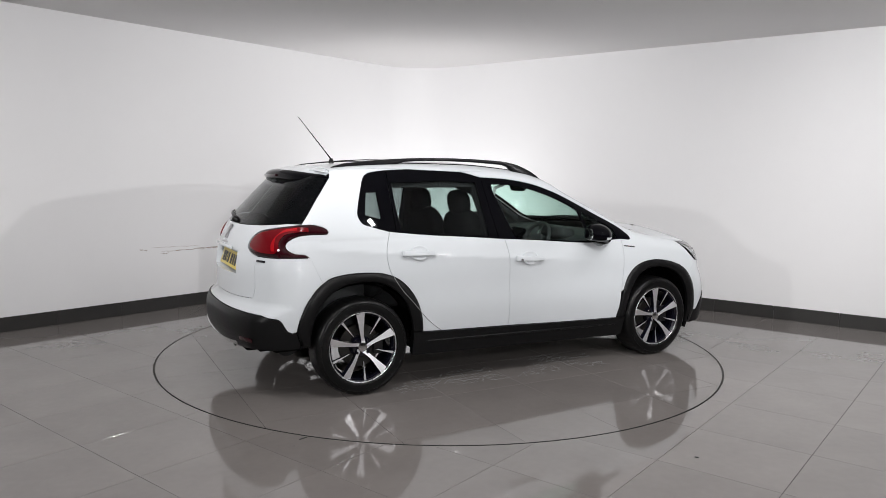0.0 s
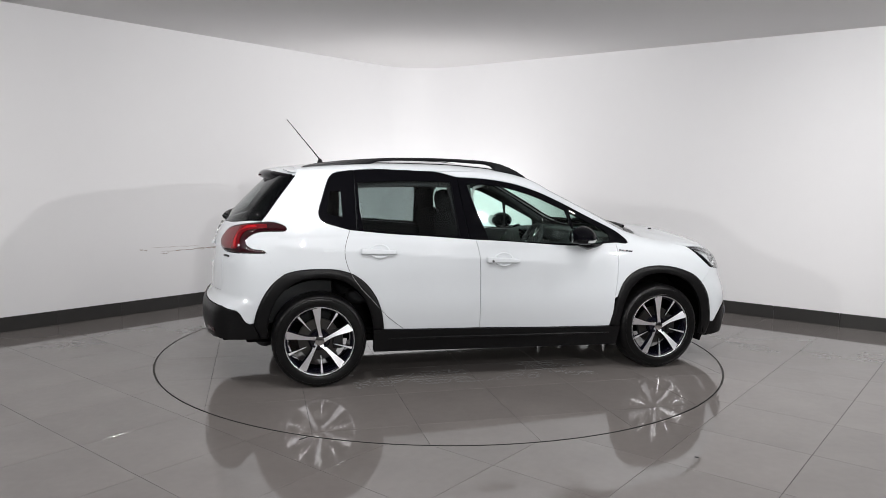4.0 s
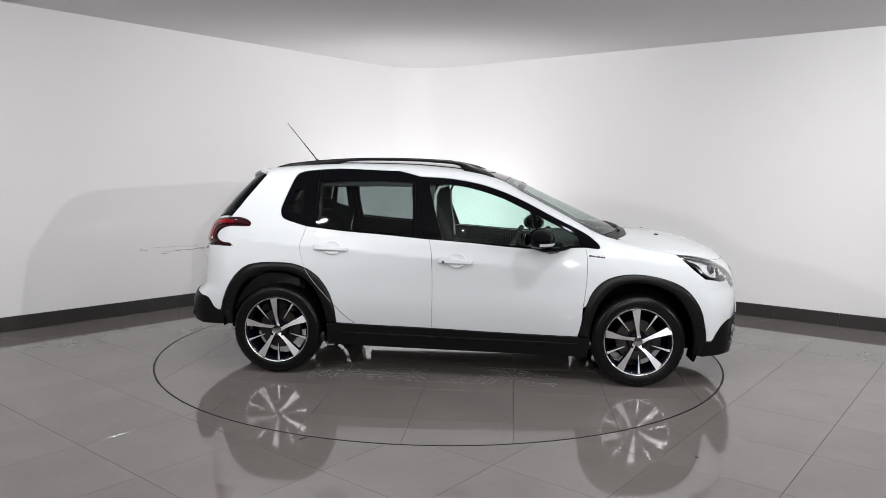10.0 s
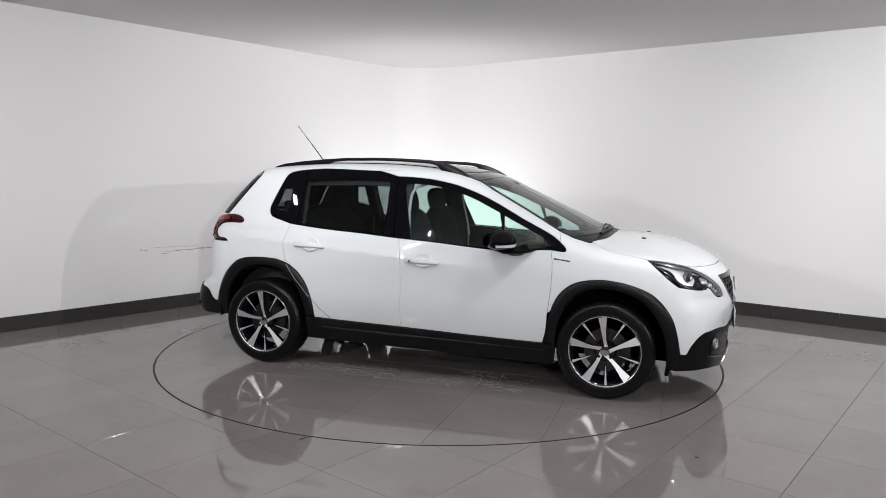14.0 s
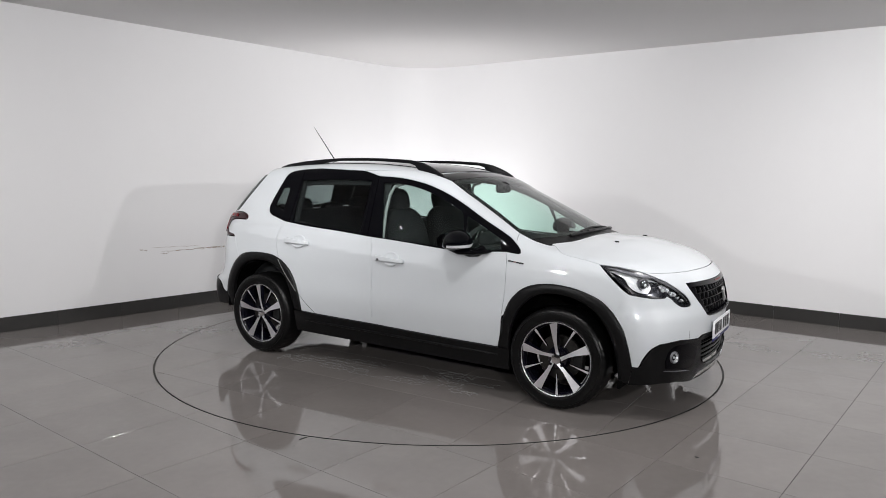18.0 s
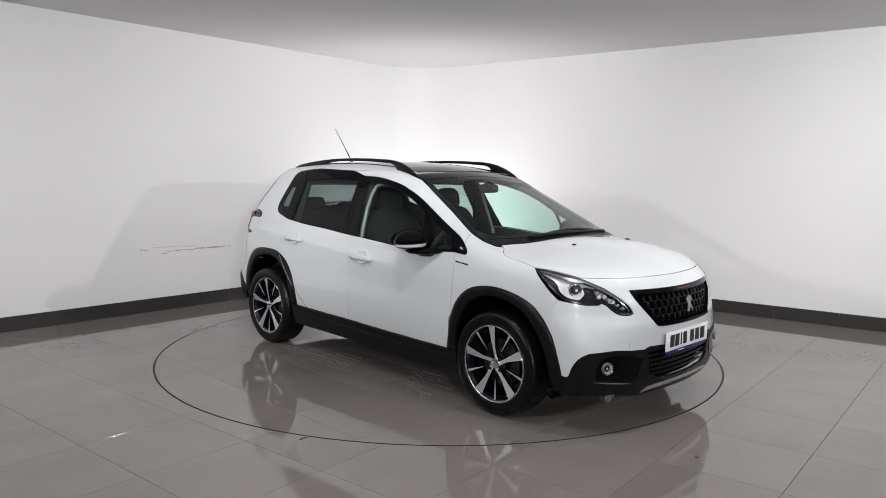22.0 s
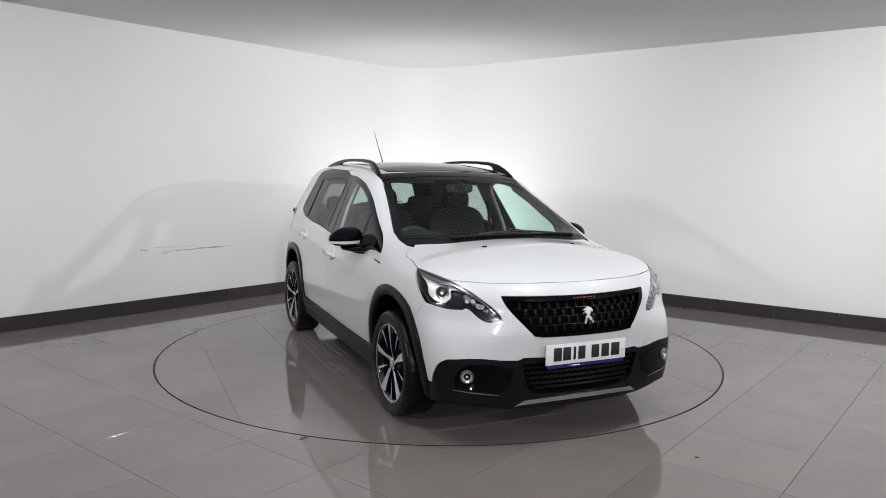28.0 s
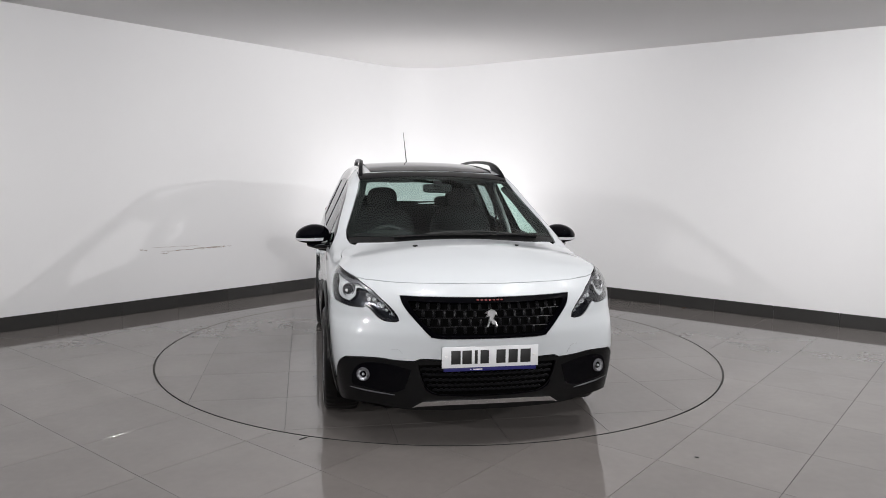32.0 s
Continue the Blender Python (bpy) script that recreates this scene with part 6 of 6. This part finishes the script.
two_sides("cant_rail_trim", lambda: loft([[(x, y - 0.010, z + 0.050), (x, y - 0.022, z), (x, y + 0.020, z - 0.006), (x, y + 0.060, z + 0.055)] for x, y, z in ((-1.08, -0.555, 1.335), (-0.90, -0.565, 1.347), (-0.55, -0.570, 1.352), (-0.30, -0.568, 1.350))]), TRIMSOFT, "dark trim over the rear side windows")
two_sides("seat_belt", lambda: bm_tube([(-0.25, -0.585, 1.30), (-0.27, -0.64, 1.10), (-0.28, -0.66, 0.70)], 0.016, 6, flat=0.3), CLOTH)
two_sides("sun_visor", lambda: cushion((0.15, 0.36, 0.016), pose(0.30, -0.33, 1.395, 0, 12, 0), 0.007), HEADLINE)

# ---- marks, scraps and water ----
# opaque grey instead of clear water: the colour carries the drops' glints
WATER = mat("water_with_grey_glints", (0.17, 0.17, 0.17), 0.08, specular=1.0)


def water_streaks():
    """Tyre-wide rows of small flat water streaks, left on the turntable beside the car."""
    rng = random.Random(5)
    b = bmesh.new()
    for _ in range(1700):
        x = rng.uniform(-0.85, 0.95)
        row = rng.choice((-1.04, -0.98, -0.93, -0.86, -0.80, -0.74, -0.69, -0.64))
        y = row + rng.gauss(0, 0.012)
        if noise.noise(Vector((x * 2.2, y * 5, 3.0))) < -0.12:
            continue
        lx, ly, h = rng.uniform(0.002, 0.011), rng.uniform(0.0014, 0.0042), rng.uniform(0.0012, 0.0036)
        a = rng.gauss(0.03, 0.16)
        n = 8
        top = b.verts.new((x, y, h + 0.0002))
        ring, mid = [], []
        for i in range(n):
            t = math.tau * i / n
            w = 1 + rng.uniform(-0.25, 0.25)
            ex, ey = lx * w * math.cos(t), ly * w * math.sin(t)
            ring.append(b.verts.new((x + ex * math.cos(a) - ey * math.sin(a), y + ex * math.sin(a) + ey * math.cos(a), 0.0002)))
            mid.append(b.verts.new((x + 0.62 * (ex * math.cos(a) - ey * math.sin(a)), y + 0.62 * (ex * math.sin(a) + ey * math.cos(a)), 0.0002 + h * 0.75)))
        for i in range(n):
            j = (i + 1) % n
            b.faces.new((ring[i], ring[j], mid[j], mid[i]))
            b.faces.new((mid[i], mid[j], top))
    return b


water = tagged(part("water_streaks", water_streaks(), WATER, None), "wet streaks and drops on the turntable tiles, their glints put in as grey", "water", kind="stuff")


def scrap(name, at, size, material, label, category, seed):
    """A small curled scrap lying on the floor."""
    rng = random.Random(seed)
    b = bmesh.new()
    n = 9
    c = b.verts.new((0, 0, size * 0.16))
    ring = []
    for i in range(n):
        t = math.tau * i / n
        r = size * rng.uniform(0.6, 1.1)
        ring.append(b.verts.new((r * math.cos(t) * 1.5, r * math.sin(t) * 0.7, abs(rng.gauss(0, size * 0.12)))))
    low = min(v.co.z for v in ring)
    for v in ring:
        v.co.z -= low
    for i in range(n):
        b.faces.new((ring[i], ring[(i + 1) % n], c))
    bmesh.ops.solidify(b, geom=b.faces[:], thickness=0.0012)
    ob = tagged(part(name, b, material, None), label, category)
    ob.matrix_world = pose(at[0], at[1], 0.0013, 0, 0, at[2])
    return ob


scrap("dry_leaf", (2.711, 1.91, 20), 0.026, LEAF, "small dry brown leaf on the floor tiles", "leaf", 3)
scrap("dirt_scrap", (1.343, -2.355, -15), 0.011, RUBBER, "tiny black scrap of dirt on the floor", "dirt", 4)
scrap("dirt_scrap", (-0.764, -2.266, 60), 0.006, RUBBER, "tiny black scrap of dirt on the floor", "dirt", 6)
scrap("dirt_scrap", (3.267, -0.78, 60), 0.007, RUBBER, "tiny black scrap of dirt on the floor", "dirt", 8)
mark = tagged(part("rubber_strip", bm_box((0.055, 0.008, 0.003), pose(-0.735, -2.152, 0.0016, 0, 0, 48), 0.001), RUBBER, None), "short black rubber strip beside the turntable's edge", "strip")
wall_white = bpy.data.objects["wall_white"]


def scuff_line(s0, s1, z0, z1, wide, seed):
    """A thin ragged scrape along the wall; s runs along the wall from its left foot."""
    rng = random.Random(seed)
    base = LEFT_N * LEFT_C - LEFT_N * 0.0006
    b = bmesh.new()
    rows = []
    n = 26
    for i in range(n + 1):
        t = i / n
        p = base + LEFT_D * (s0 + (s1 - s0) * t)
        z = z0 + (z1 - z0) * t + rng.gauss(0, 0.0022)
        w = max(0.0004, wide * rng.uniform(0.1, 1.0) * math.sin(math.pi * (0.04 + 0.92 * t)) ** 0.4)
        rows.append((b.verts.new((p.x, p.y, z - w)), b.verts.new((p.x - LEFT_N.x * 0.0008, p.y - LEFT_N.y * 0.0008, z)), b.verts.new((p.x, p.y, z + w))))
    for r, q in zip(rows, rows[1:]):
        b.faces.new((r[0], q[0], q[1], r[1]))
        b.faces.new((r[1], q[1], q[2], r[2]))
    return b


def along(x, y):
    return LEFT_D.x * x + LEFT_D.y * y


for (x0, y0, z0), (x1, y1, z1), w, seed in (((-3.021, 1.254, 0.640), (-2.965, 1.318, 0.626), 0.006, 1), ((-2.872, 1.425, 0.606), (-2.375, 1.999, 0.607), 0.0045, 2), ((-2.60, 1.74, 0.618), (-2.33, 2.05, 0.612), 0.0035, 3), ((-2.93, 1.36, 0.652), (-2.60, 1.74, 0.640), 0.0018, 4), ((-2.875, 1.422, 0.585), (-2.80, 1.508, 0.582), 0.003, 5)):
    part("wall_scuff", scuff_line(along(x0, y0), along(x1, y1), z0, z1, w, seed), SCUFF, wall_white, "thin brown scrape on the white wall")

lay_tiles()


def heading(t):
    """The car's heading in degrees at t seconds: a steady, slightly uneven turn."""
    return 27.67 - 3.40544 * t + 0.0082272 * t * t - 0.00019735 * t ** 3


def motions():
    rows = [(t, pose(0, 0, 0, 0, 0, heading(t))) for t in range(0, 33)]
    walk(turntable, rows)
    walk(car, rows)
    walk(water, rows)


motions()
